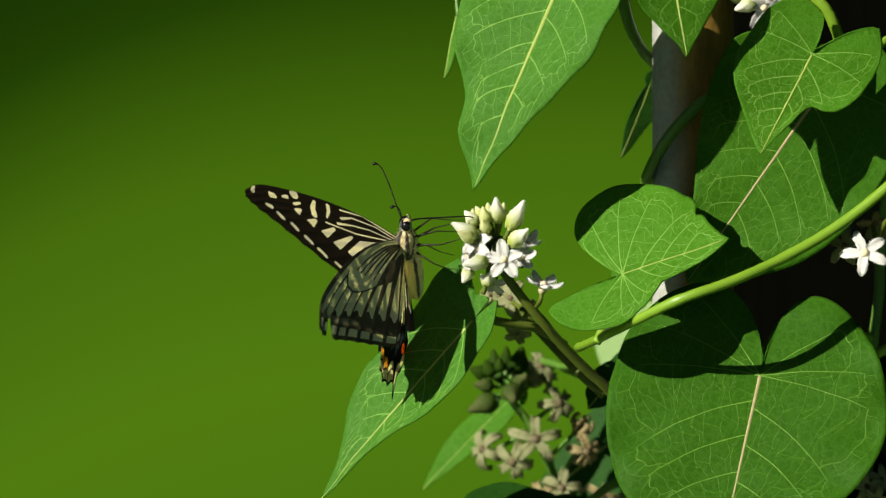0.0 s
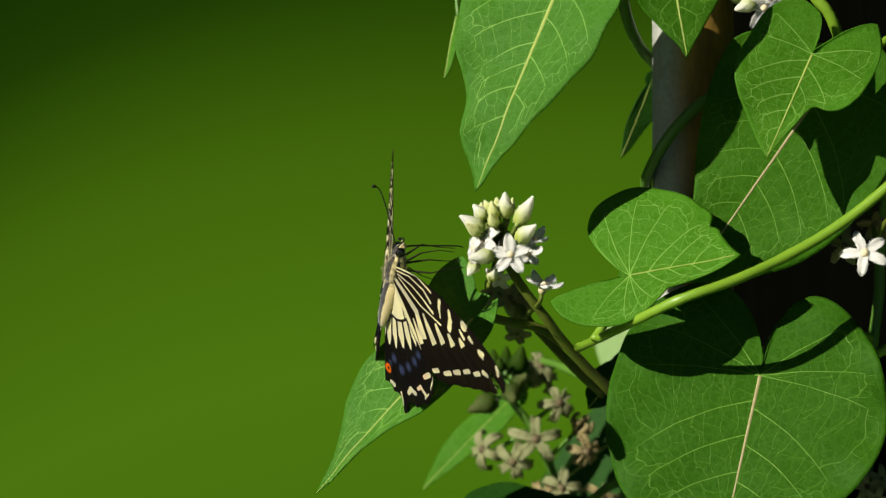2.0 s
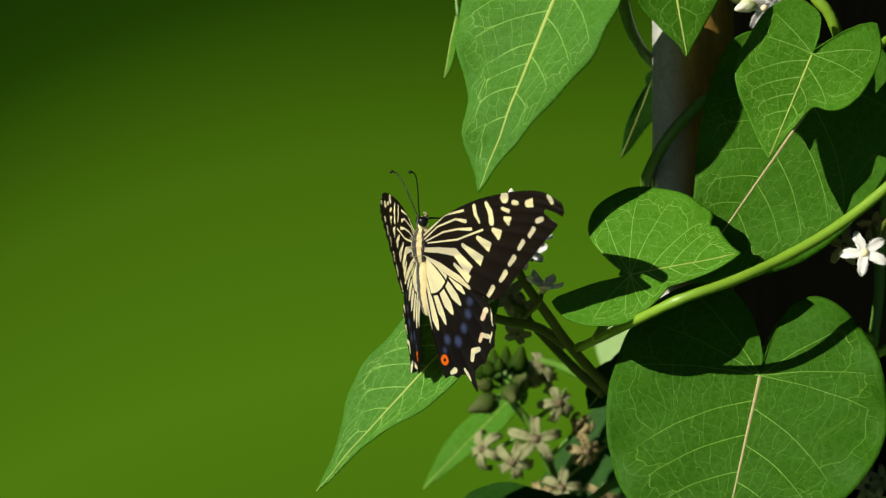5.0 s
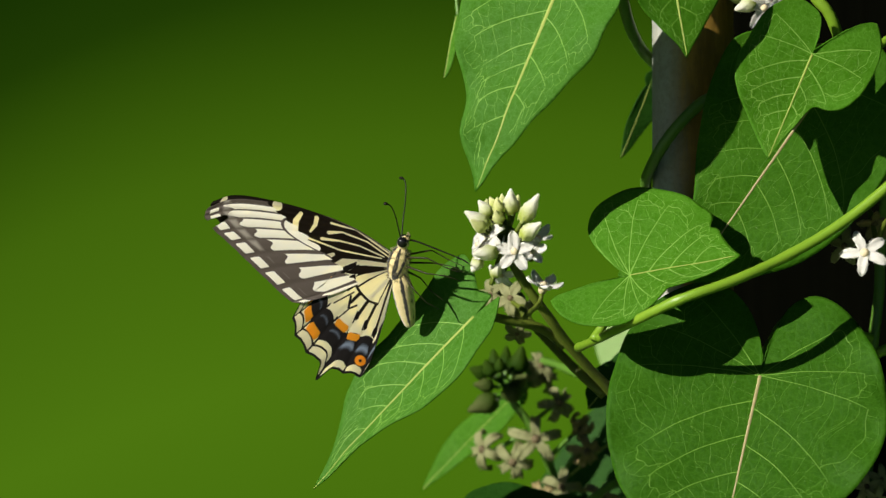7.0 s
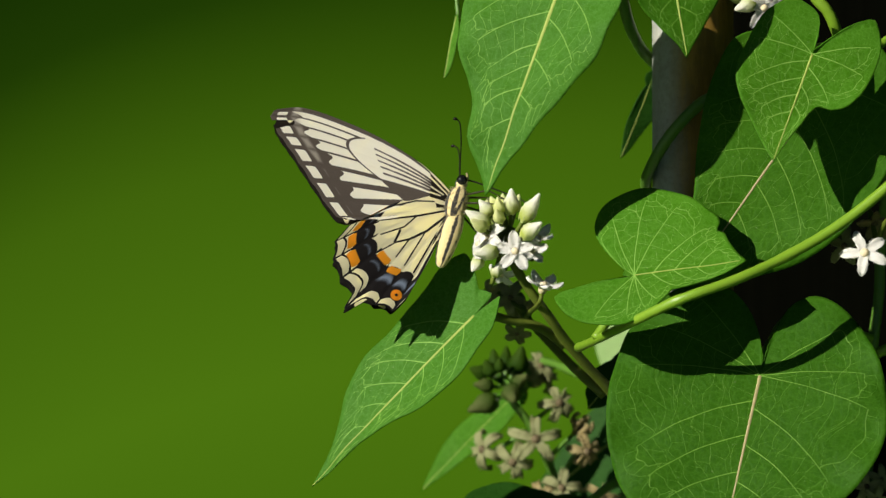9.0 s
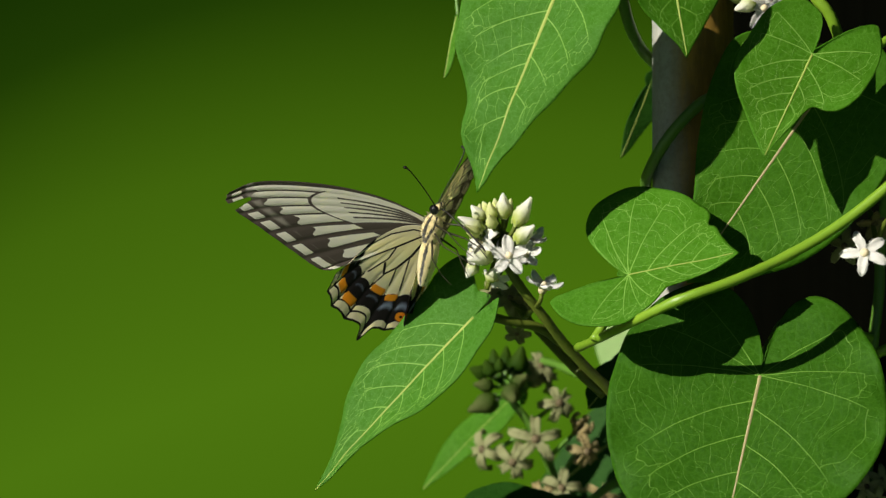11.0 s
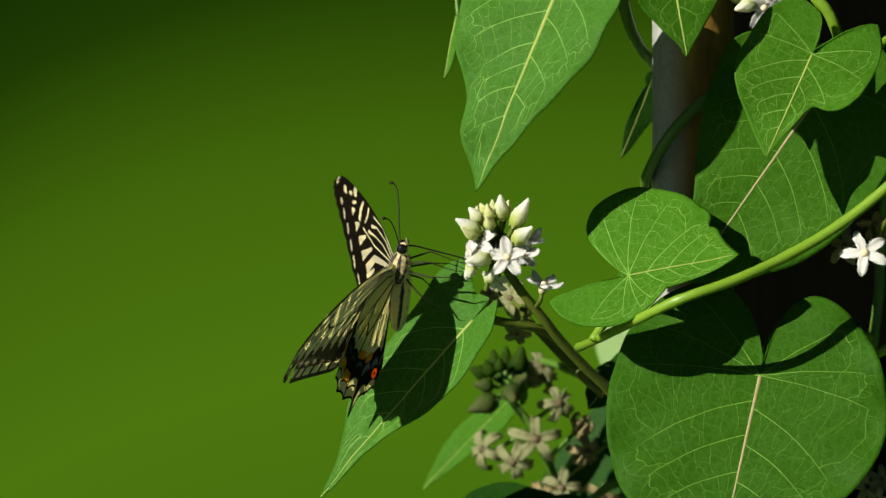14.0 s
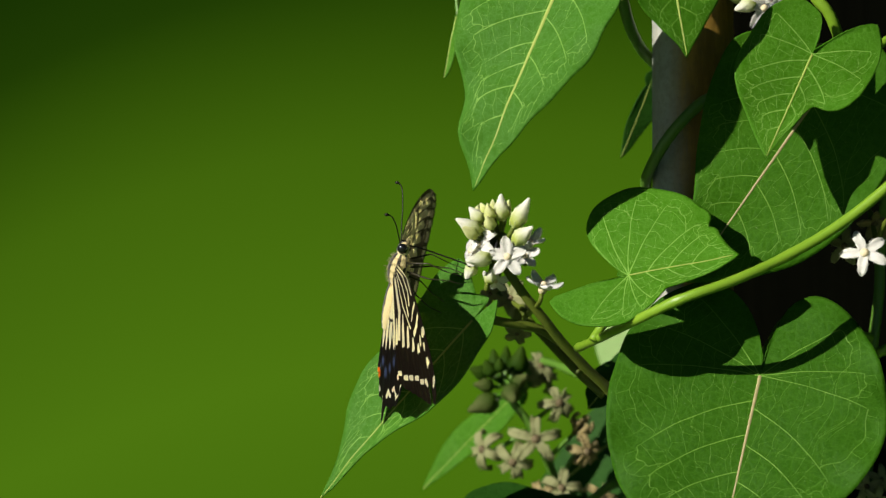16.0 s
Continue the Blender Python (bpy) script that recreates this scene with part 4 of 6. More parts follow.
part("stalk", tube("stalk", [(Vector(p) - Vector(O)) * 0.001 for p in (N, nearer((101.8, 24.0, 5.4), 0.938), (97.0, -24.0, 10.0), (96.8, -29.0, 15.6))], 0.0006, 0.0008, mat_stem_olive, 5, 8), c4)

O = (71.1, 8.0, 59.7)
c5 = cluster("top", O, "white buds and petals peeping above the heart leaf")
flower_bud(c5, O, (69.5, 4.0, 55.0), (64.7, 2.0, 53.1), 3.4, mat_bud_fresh, mat_calyx, (73.3, 10.0, 60.6), mat_stem_olive, 81)
flower_bud(c5, O, (68.6, 8.0, 55.9), (64.2, 8.0, 56.2), 3.0, mat_bud_cream, mat_calyx, (73.3, 10.0, 60.6), mat_stem_olive, 82)
star_flower(c5, O, (71.5, 4.0, 53.8), (0.1, -0.9, -0.2), 4.4, mat_petal, 0.3, -0.5, 0.6, 83, (73.3, 10.0, 60.6))
part("stalk", tube("stalk", [(Vector(p) - Vector(O)) * 0.001 for p in ((73.3, 10.0, 60.6), (76.6, 6.0, 63.3), (78.5, 0.0, 63.9))], 0.0006, 0.0009, mat_stem_olive, 5, 8), c5)

O = (99.9, 24.0, -59.9)
c6 = cluster("low", O, "small withered flowers beside the large lower leaf")
for q, way, r, seed in (((97.6, 22.0, -54.7), (-0.3, -0.9, 0.2), 3.4, 91), ((101.5, 26.0, -53.5), (0.2, -0.9, 0.4), 3.4, 92), ((99.5, 20.0, -57.4), (0, -0.9, -0.1), 3.2, 93)):
    star_flower(c6, O, q, way, r, mat_petal_worn, seed, -0.8, 0.5, seed, (99.9, 24.0, -59.9))


# ---- wing markings: strokes along the wing, each step (outward, forward, half width) in mm; sizes of a swallowtail ----
FORE_TOP_STREAKS = (((1.0, 1.6, 0.16), (8.8, 6.6, 0.15), (14.7, 7.7, 0.26),),
    ((1.2, 0.8, 0.16), (6.4, 4.1, 0.16), (12.2, 5.8, 0.21), (15.4, 5.4, 0.42),),
    ((2.6, 0.9, 0.15), (8.3, 3.0, 0.18), (12.8, 3.7, 0.19), (17.1, 3.8, 0.37),),
    ((3.2, 0.5, 0.15), (12.8, 1.5, 0.18), (20.7, 3.7, 0.22),),
    ((1.9, 2.2, 0.15), (10.7, 8.4, 0.15), (18.9, 11.0, 0.15),),
    ((18.1, 8.6, 0.50), (18.5, 7.0, 0.47), (19.8, 5.2, 0.23),),
    ((21.8, 9.3, 0.44), (23.1, 7.5, 0.67), (23.5, 5.4, 0.76),),)
FORE_TOP_PATCHES = (((0.3, -1.0, 0.29), (6.9, -0.9, 0.50), (12.1, -1.2, 0.73), (16.6, -4.8, 1.10),),
    ((12.0, -3.8, 0.22), (16.3, -6.7, 0.80),),
    ((0.9, -2.2, 0.29), (7.2, -4.3, 0.61), (13.2, -6.8, 0.59), (16.4, -8.6, 0.29),),
    ((14.5, 0.4, 0.29), (20.2, -2.7, 1.02),),
    ((19.2, 2.0, 0.37), (22.7, 0.2, 0.95),),
    ((23.9, 3.8, 0.37), (25.8, 2.8, 1.02),),
    ((27.4, 6.3, 0.29), (28.7, 5.7, 0.88),),
    ((27.4, 10.6, 1.10),),
    ((30.1, 9.6, 0.47), (31.3, 9.5, 0.29),),
    ((34.2, 9.4, 0.66), (35.4, 9.6, 0.80),),
    ((26.7, 8.3, 0.23), (28.6, 7.8, 0.32),),)
FORE_TOP_SPOTS = (((40.1, 11.1, 0.59), (41.0, 9.8, 0.61),),
    ((36.8, 5.9, 0.66), (38.1, 6.3, 0.61),),
    ((34.5, 2.8, 0.59), (35.6, 4.2, 0.67),),
    ((31.4, 0.1, 0.59), (32.5, 1.5, 0.67),),
    ((28.5, -3.3, 0.59), (29.8, -1.8, 0.70),),
    ((25.8, -6.7, 0.59), (27.2, -5.0, 0.70),),
    ((22.0, -10.0, 0.59), (23.4, -8.3, 0.67),),)
HIND_TOP_SPOTS = (((19.1, -13.9, 0.57), (20.2, -12.2, 0.66),),
    ((18.0, -18.7, 0.44), (18.7, -17.4, 0.51), (20.6, -17.7, 0.53),),
    ((15.3, -22.8, 0.51), (15.8, -21.0, 0.68), (17.6, -20.5, 0.56),),
    ((12.9, -25.0, 0.40), (14.0, -26.1, 0.53), (14.6, -27.2, 0.38),),
    ((8.5, -25.9, 0.43), (9.9, -25.3, 0.66),),
    ((21.3, -10.5, 0.15), (22.0, -15.3, 0.15),),
    ((21.6, -16.8, 0.18), (21.0, -18.9, 0.18),),)
HIND_TOP_BLUE = (((15.6, -10.4, 0.63),),
    ((14.9, -13.1, 0.76),),
    ((13.4, -16.2, 0.76),),
    ((11.4, -19.1, 0.88),),
    ((8.0, -18.8, 0.76),),
    ((7.0, -21.2, 0.38),),)
HIND_UNDER_LINES = (((0.2, -0.4, 0.19), (3.5, 0.5, 0.19), (8.4, -0.8, 0.18), (14.0, -4.1, 0.18),),
    ((0.0, -0.4, 0.24), (6.9, -4.0, 0.25), (14.4, -7.4, 0.19),),
    ((7.3, -4.2, 0.19), (9.2, -7.4, 0.19), (13.7, -10.7, 0.19),),
    ((-0.2, -0.5, 0.30), (4.1, -6.8, 0.31), (7.3, -9.8, 0.27), (10.0, -11.4, 0.24),),
    ((9.9, -8.5, 0.30), (10.3, -11.4, 0.30),),
    ((10.0, -11.4, 0.18), (14.2, -15.9, 0.18),),
    ((7.5, -10.1, 0.18), (9.1, -14.7, 0.18),),
    ((4.5, -7.4, 0.18), (6.8, -16.0, 0.19),),
    ((1.9, -6.5, 0.18), (4.4, -17.0, 0.22),),
    ((0.4, -3.9, 0.15), (3.1, -17.5, 0.36),),)


# ---- the butterfly: a swallowtail; forward +x, its left +y, back +z ----
def curve_point(points, s):
    """The place at s (0 to 1) on a smooth curve through points."""
    n = len(points) - 1
    i = min(int(s * n), n - 1)
    t = s * n - i
    p = [Vector(q) for q in points]
    p = [p[0] * 2 - p[1]] + p + [p[-1] * 2 - p[-2]]
    a, b, c, d = p[i:i + 4]
    return 0.5 * (2 * b + (c - a) * t + (2 * a - 5 * b + 4 * c - d) * t * t + (3 * b - a - 3 * c + d) * t ** 3)


# outlines: outer margin from the hind corner to the tip, hind edge and front edge from the root (outward, forward, mm)
FORE = dict(margin=((22.3, -11.0), (25.0, -10.4), (29.6, -6.4), (34.2, -2.2), (38.6, 1.8), (42.2, 4.9), (44.2, 7.6), (43.6, 9.8)),
            hind=((0, -1.2), (7.5, -5.2), (15, -8.7), (22.3, -11.0)), front=((0, 1.4), (9, 6.6), (19, 10.0), (30, 11.8), (38, 11.9), (43.6, 9.8)),
            veins=(0.10, 0.24, 0.36, 0.47, 0.58, 0.68, 0.78, 0.87, 0.95), scallop=0.006, tail=0.0)
HIND = dict(margin=((4.4, -23.6), (6.4, -26.8), (10.4, -26.6), (14.4, -26.2), (18.6, -23.6), (21.6, -20.2), (22.8, -16.4), (21.6, -12.0), (17.0, -7.0)),
            hind=((0, -1.0), (0.8, -6.5), (2.2, -14.5), (4.4, -23.6)), front=((0, 1.6), (6, 1.2), (12, -2.2), (17.0, -7.0)),
            veins=(0.13, 0.25, 0.385, 0.52, 0.65, 0.78, 0.91), scallop=0.028, tail=0.20)


def wing_point(w, k, r):
    """The place on a wing: k from the hind edge to the front edge, r from the root to the margin."""
    m = curve_point([(a, b, 0) for a, b in w["margin"]], k)
    near = min(abs(k - v) for v in w["veins"])
    edge = 1 + w["scallop"] * (1 - min(near / 0.045, 1.0)) - w["scallop"] * 0.5
    if w["tail"]:
        edge += w["tail"] * math.exp(-((k - w["veins"][2]) / 0.022) ** 2) * 0.62
    h, f = [(a, b, 0) for a, b in w["hind"]], [(a, b, 0) for a, b in w["front"]]
    dh = curve_point(h, r) - Vector(h[-1]) * r
    df = curve_point(f, r) - Vector(f[-1]) * r
    return m * r * (1 + (edge - 1) * max(r - 0.8, 0) * 5) + dh * (1 - k) ** 1.5 + df * k ** 1.5


def strokes(p, lines, blunt=False):
    """Distance, mm, from points p (n x 2) to the nearest tapering stroke; below zero inside. blunt: strokes end square."""
    best = np.full(len(p), 9.0)
    for line in lines:
        pairs = list(zip(line, line[1:])) if len(line) > 1 else [(line[0], line[0])]
        for i, (a, b) in enumerate(pairs):
            d = np.array([b[0] - a[0], b[1] - a[1]])
            long = max(math.hypot(*d), 1e-3)
            free = ((p - a[:2]) @ d) / (long * long)
            t = np.clip(free, 0, 1)
            far = np.hypot(*(p - a[:2] - t[:, None] * d).T) - a[2] - (b[2] - a[2]) * t
            if blunt and i == len(pairs) - 1 and len(line) > 1:
                far = np.maximum(far, (free - 1) * long - 0.25)
            best = np.minimum(best, far)
    return best


def along_veins(w, k, r, half):
    """Distance, mm, to the nearest vein of a wing; below zero on it."""
    near = np.min(np.abs(k[:, None] - np.array(w["veins"])[None, :]), 1)
    return near * 38.0 * np.clip(r, 0.05, 1) - half


def fore_pattern(p, k, r, under):
    """(pale, dusted, orange) distances on a front wing."""
    far = np.full(len(p), 9.0)
    streaks, patches, spots = strokes(p, FORE_TOP_STREAKS), strokes(p, FORE_TOP_PATCHES, True), strokes(p, FORE_TOP_SPOTS)
    if not under:
        return np.minimum(streaks, np.minimum(patches - 0.10, spots + 0.10)), far, far
    # the underside: a pale cell with fine lines, pale wedges between broad dusky veins, a faint and a clear row of pale squares inside the margin
    step = np.clip((k - 0.42) / 0.12, 0, 1)
    vein = -along_veins(FORE, k, r, 0.52 - 0.28 * step)
    thin = -along_veins(FORE, k, r, 0.24)
    cell_end = 0.56 - 2.2 * (k - 0.68) ** 2
    inner = np.interp(k, (0.0, 0.20, 0.26, 0.44, 0.48), (0.04, 0.06, 0.36, 0.46, 0.40))
    inner = np.where((k > 0.46) & (k < 0.90), cell_end + 0.016, inner)
    outer = np.interp(k, (0.0, 0.5, 0.8, 1.0), (0.70, 0.73, 0.80, 0.84)) - 0.03 * np.cos(k * 57)
    spaces = np.maximum(vein, np.maximum((r - outer), (inner - r)) * 42)
    row = np.maximum(np.maximum(thin + 0.15, np.abs(r - 0.925) * 44 - 1.6), (k - 0.96) * 30)
    row = np.hypot(np.maximum(row + 0.6, 0), np.maximum(thin + 0.75, 0)) - 0.6 + np.minimum(row + 0.6, 0)
    cell = np.maximum((np.abs(k - 0.68) - 0.215) * 38 * np.clip(r, 0.05, 1), (r - cell_end) * 42)
    lines = np.min(np.abs(k[:, None] - np.array((0.53, 0.60, 0.67, 0.74, 0.81))[None, :]), 1) * 38 * np.clip(r, 0.05, 1)
    cell = np.maximum(cell, np.where(r < 0.43, 0.15 - lines * 0.8, -9.0))
    front = np.maximum(np.abs(k - 0.92) * 38 * r - 0.4, (r - 0.8) * 42)
    pale = np.minimum(np.minimum(np.minimum(cell, front), spaces), row)
    dusk = np.maximum(thin + 0.1, np.abs(r - 0.832) * 44 - 1.0) + 1.2 * (1 - step)
    return np.maximum(pale, (k - 0.955) * 16), dusk, far


def hind_pattern(p, k, r, under):
    """(pale, blue, orange) distances on a hind wing."""
    eye = np.hypot(*(p - EYE_SPOT).T)
    if under:
        # a black band of blocks between the veins, orange on its outer and inner edge, a wavy line and pale crescents beyond it
        ends = np.array((0.0,) + HIND["veins"] + (1.0,))
        i = np.clip(np.searchsorted(ends, k) - 1, 0, len(ends) - 2)
        middle, half = (ends[i] + ends[i + 1]) / 2, (ends[i + 1] - ends[i]) / 2
        across = np.abs(k - middle) / half
        at = np.interp(middle, (0.06, 0.19, 0.32, 0.45, 0.58, 0.71, 0.84, 0.95), (0.84, 0.80, 0.80, 0.77, 0.755, 0.74, 0.72, 0.70))
        deep = np.interp(middle, (0.06, 0.32, 0.45, 0.58, 0.84), (3.3, 3.1, 2.1, 2.2, 2.1))
        band = np.abs(r - at - 0.03 * across ** 2) * 26 - deep
        veins = np.maximum(along_veins(HIND, k, r, 0.22), (at - 0.10 - r) * 26)
        wavy = np.abs(r - 0.905 - 0.025 * across ** 2) * 26 - 0.24
        dark = np.minimum(np.minimum(strokes(p, HIND_UNDER_LINES), band), np.minimum(veins, wavy))
        blue = np.abs(r - at + 0.02 - 0.05 * across ** 2) * 26 - np.where(middle < 0.42, 0.55, -0.1) + np.maximum(across - 0.6, 0) * 3
        side = np.maximum(across - 0.72, 0) * 6
        orange = np.where(middle > 0.5, np.abs(r - at - 0.115) * 26 - 0.95 + side, 9.0)
        orange = np.minimum(orange, np.where((middle > 0.28) & (middle < 0.5), np.abs(r - at + 0.085) * 26 - 0.75 + side, 9.0))
        orange = np.minimum(orange, np.maximum(eye - 1.25, 0.36 - eye))
        return np.maximum(-np.minimum(dark, (0.98 - r) * 26), 1.5 - eye), blue, orange
    # pale cell and spaces inside, cut by dark veins; black outer half with crescents along the margin
    middle = (k > 0.22) & (k < 0.80)
    vein = np.where(middle & (r < 0.40), np.minimum(np.minimum(np.abs(k - 0.22), np.abs(k - 0.80)), np.abs(k - 0.60)) * 38 * np.clip(r, 0.05, 1) - 0.2, along_veins(HIND, k, r, 0.36))
    rim = np.where(middle, np.abs(r - 0.40) * 26 - 0.30, 9.0)
    outer = np.interp(k, (0.0, 0.2, 0.45, 0.7, 0.9, 1.0), (0.66, 0.62, 0.55, 0.57, 0.50, 0.40)) - 0.05 * np.cos(k * 48)
    pale = np.maximum(np.maximum(-vein, -rim), np.maximum((r - outer) * 26, (k - 0.93) * 20))
    pale = np.minimum(pale, strokes(p, HIND_TOP_SPOTS) + 0.02)
    return np.maximum(pale, 1.9 - eye), strokes(p, HIND_TOP_BLUE) - 0.15, np.maximum(eye - 1.15, 0.4 - eye)


EYE_SPOT = (6.7, -23.2)


def wing_material(name, pale, pale_worn, dark, sheen_blue, orange, glow, blue_weight=0.5, haze=0.0):
    m, nt = material(name)
    a = node(nt, "Attribute", attribute_name="pattern")
    sep = nt.nodes.new("ShaderNodeSeparateXYZ")
    nt.links.new(a.outputs["Vector"], sep.inputs[0])
    grain = textured(nt, 5200, 2, 0.7)
    cloud = textured(nt, 420, 4, 0.65)
    jit = calc(nt, "MULTIPLY", calc(nt, "SUBTRACT", grain, 0.5), 0.20)
    jit = calc(nt, "ADD", jit, calc(nt, "MULTIPLY", calc(nt, "SUBTRACT", cloud, 0.5), 0.14))
    soft = calc(nt, "ADD", sep.outputs[0], jit)
    p = step_down(nt, soft, 0.09, -0.07)
    light = mix(nt, cloud, pale_worn, pale)
    deep = mix(nt, calc(nt, "MULTIPLY", grain, 0.5), dark, tuple(c * 2.0 + 0.002 for c in dark))
    c = mix(nt, p, deep, light)
    b = step_down(nt, calc(nt, "ADD", sep.outputs[1], calc(nt, "MULTIPLY", jit, 3.0)), 0.7, -0.8)
    c = mix(nt, calc(nt, "MULTIPLY", b, blue_weight), c, sheen_blue)
    o = step_down(nt, soft_of(nt, sep.outputs[2], jit), 0.15, -0.15)
    c = mix(nt, o, c, orange)
    through_scales = mix(nt, haze, mix(nt, p, c, (0.98, 0.93, 0.56)), (0.80, 0.68, 0.42))
    through_scales = mix(nt, o, through_scales, orange)
    finish(nt, c, 0.55, calc(nt, "ADD", grain, calc(nt, "MULTIPLY", p, 0.3)), 0.35, 0.00008, glow, through_scales, specular=0.10)
    return m


def soft_of(nt, value, jit):
    return calc(nt, "ADD", value, jit)


mat_wing_top = wing_material("hind_wing_upper_scales", (0.92, 0.88, 0.68), (0.86, 0.80, 0.56), (0.008, 0.0065, 0.006), (0.12, 0.17, 0.36), (0.85, 0.20, 0.012), 0.68, 0.5, 0.06)
mat_wing_top_fore = wing_material("front_wing_upper_scales", (0.92, 0.86, 0.62), (0.85, 0.77, 0.48), (0.011, 0.0075, 0.005), (0.10, 0.14, 0.30), (0.80, 0.16, 0.012), 0.68, 0.4, 0.06)
mat_wing_under = wing_material("hind_wing_under_scales", (0.92, 0.86, 0.58), (0.87, 0.79, 0.48), (0.014, 0.012, 0.012), (0.34, 0.42, 0.56), (0.90, 0.34, 0.02), 0.60, 0.8, 0.0)
mat_wing_under_fore = wing_material("front_wing_under_scales", (0.93, 0.90, 0.78), (0.86, 0.81, 0.66), (0.082, 0.066, 0.055), (0.42, 0.38, 0.32), (0.90, 0.34, 0.02), 0.45, 0.75, 0.0)
mat_black = plain_material("chitin_black", (0.006, 0.005, 0.004), (0.014, 0.011, 0.008), 900, 0.45, specular=0.2)
mat_leg = plain_material("leg_olive_black", (0.008, 0.007, 0.005), (0.05, 0.045, 0.018), 420, 0.45, specular=0.2)
mat_eye = plain_material("eye_black", (0.004, 0.004, 0.004), (0.008, 0.008, 0.008), 900, 0.18, 0.1, 0.00002)
mat_fur = plain_material("fur_yellow", (0.15, 0.12, 0.045), (0.33, 0.27, 0.12), 900, 0.8, 0.5, sheen=0.1)


def body_material():
    """Cream-yellow flanks with black lines along the back and the sides."""
    m, nt = material("body_scales")
    a = node(nt, "Attribute", attribute_name="stripe")
    sep = nt.nodes.new("ShaderNodeSeparateXYZ")
    nt.links.new(a.outputs["Vector"], sep.inputs[0])
    grain = textured(nt, 3600, 3)
    big = textured(nt, 700, 3)
    d = calc(nt, "ADD", sep.outputs[0], calc(nt, "MULTIPLY", calc(nt, "SUBTRACT", big, 0.5), 0.35))
    k = step_down(nt, d, 0.06, -0.06)
    c = mix(nt, big, (0.62, 0.49, 0.20), (0.78, 0.66, 0.36))
    c = mix(nt, calc(nt, "MULTIPLY", grain, 0.4), c, (0.26, 0.19, 0.06))
    c = mix(nt, k, c, (0.012, 0.010, 0.008))
    finish(nt, c, 0.7, calc(nt, "ADD", grain, big), 0.7, 0.0002, specular=0.3, sheen=0.4)
    return m


mat_body = body_material()


WING_GRIDS = {}


def make_wing(name, w, side, pattern, materials, parent, lift, torn=None):
    """One wing, thin but closed: upper side, underside and rim. side: +1 left, -1 right; torn: a bite missing from its edge."""
    nk, nr = 190, 180
    if name not in WING_GRIDS:
        kr = [(i / nk, 0.03 + 0.97 * j / nr) for i in range(nk + 1) for j in range(nr + 1)]
        flat = np.array([tuple(wing_point(w, k, r))[:2] for k, r in kr])
        ks, rs = np.array(kr).T
        WING_GRIDS[name] = (ks, rs, flat, [np.stack(pattern(flat, ks, rs, under), 1) for under in (False, True)])
    ks, rs, flat, pats = WING_GRIDS[name]
    verts = []
    for layer in (0, 1):
        z = lift + 0.9 * np.sin(rs * math.pi * 0.9) * (0.35 + 0.65 * ks) - 0.9 * rs * rs * (1 - ks)
        # pleats: the veins stand out as ridges, the wing sinks between them
        for v in w["veins"]:
            z += 0.14 * np.exp(-((ks - v) / 0.022) ** 2) * np.clip(rs * 1.6 - 0.3, 0, 1)
        z += (0.05 if layer == 0 else -0.05) * (1.3 - 0.8 * rs)
        verts += np.stack([flat[:, 1], side * flat[:, 0], z], 1).tolist()
    gone = strokes(flat, torn) < 0 if torn else np.zeros(len(flat), bool)
    faces, which = [], []
    n = len(flat)
    for layer in (0, 1):
        for i in range(nk):
            for j in range(nr):
                a = i * (nr + 1) + j
                q = (a, a + 1, a + nr + 2, a + nr + 1)
                if gone[a] and gone[a + 1] and gone[a + nr + 1]:
                    continue
                q = tuple(layer * n + v for v in q)
                faces.append(q if (layer == 0) == (side > 0) else tuple(reversed(q)))
                which.append(layer)
    ring = [j for j in range(nr + 1)] + [i * (nr + 1) + nr for i in range(1, nk + 1)] + [nk * (nr + 1) + j for j in range(nr - 1, -1, -1)]
    for a, b in zip(ring, ring[1:]):
        if not (gone[a] or gone[b]):
            faces.append((a, b, n + b, n + a))
            which.append(0)
    me = mesh_of(name, [(x * 0.001, y * 0.001, z * 0.001) for x, y, z in verts], faces, materials)
    me.polygons.foreach_set("material_index", which)
    at = me.attributes.new("pattern", "FLOAT_VECTOR", "POINT")
    at.data.foreach_set("vector", np.concatenate(pats).ravel())
    return part(name, me, parent)


def ellipsoid(profile, sides, squash=1.0):
    """A body along -x from rings (x, radius, drop)."""
    verts, faces = [], []
    for i, (x, r, dz) in enumerate(profile):
        for k in range(sides):
            a = 2 * math.pi * k / sides
            verts.append((x, r * math.sin(a) * squash, r * math.cos(a) + dz))
        if i:
            o = (i - 1) * sides
            faces += [(o + k, o + sides + k, o + sides + (k + 1) % sides, o + (k + 1) % sides) for k in range(sides)]
    faces.append(tuple(range(sides)))
    faces.append(tuple(reversed([(len(profile) - 1) * sides + k for k in range(sides)])))
    return verts, faces


def striped(name, verts, faces, stripe, mat):
    me = mesh_of(name, [Vector(v) * 0.001 for v in verts], faces, mat)
    at = me.attributes.new("stripe", "FLOAT_VECTOR", "POINT")
    at.data.foreach_set("vector", [c for v in verts for c in (stripe(v), 0.0, 0.0)])
    return me


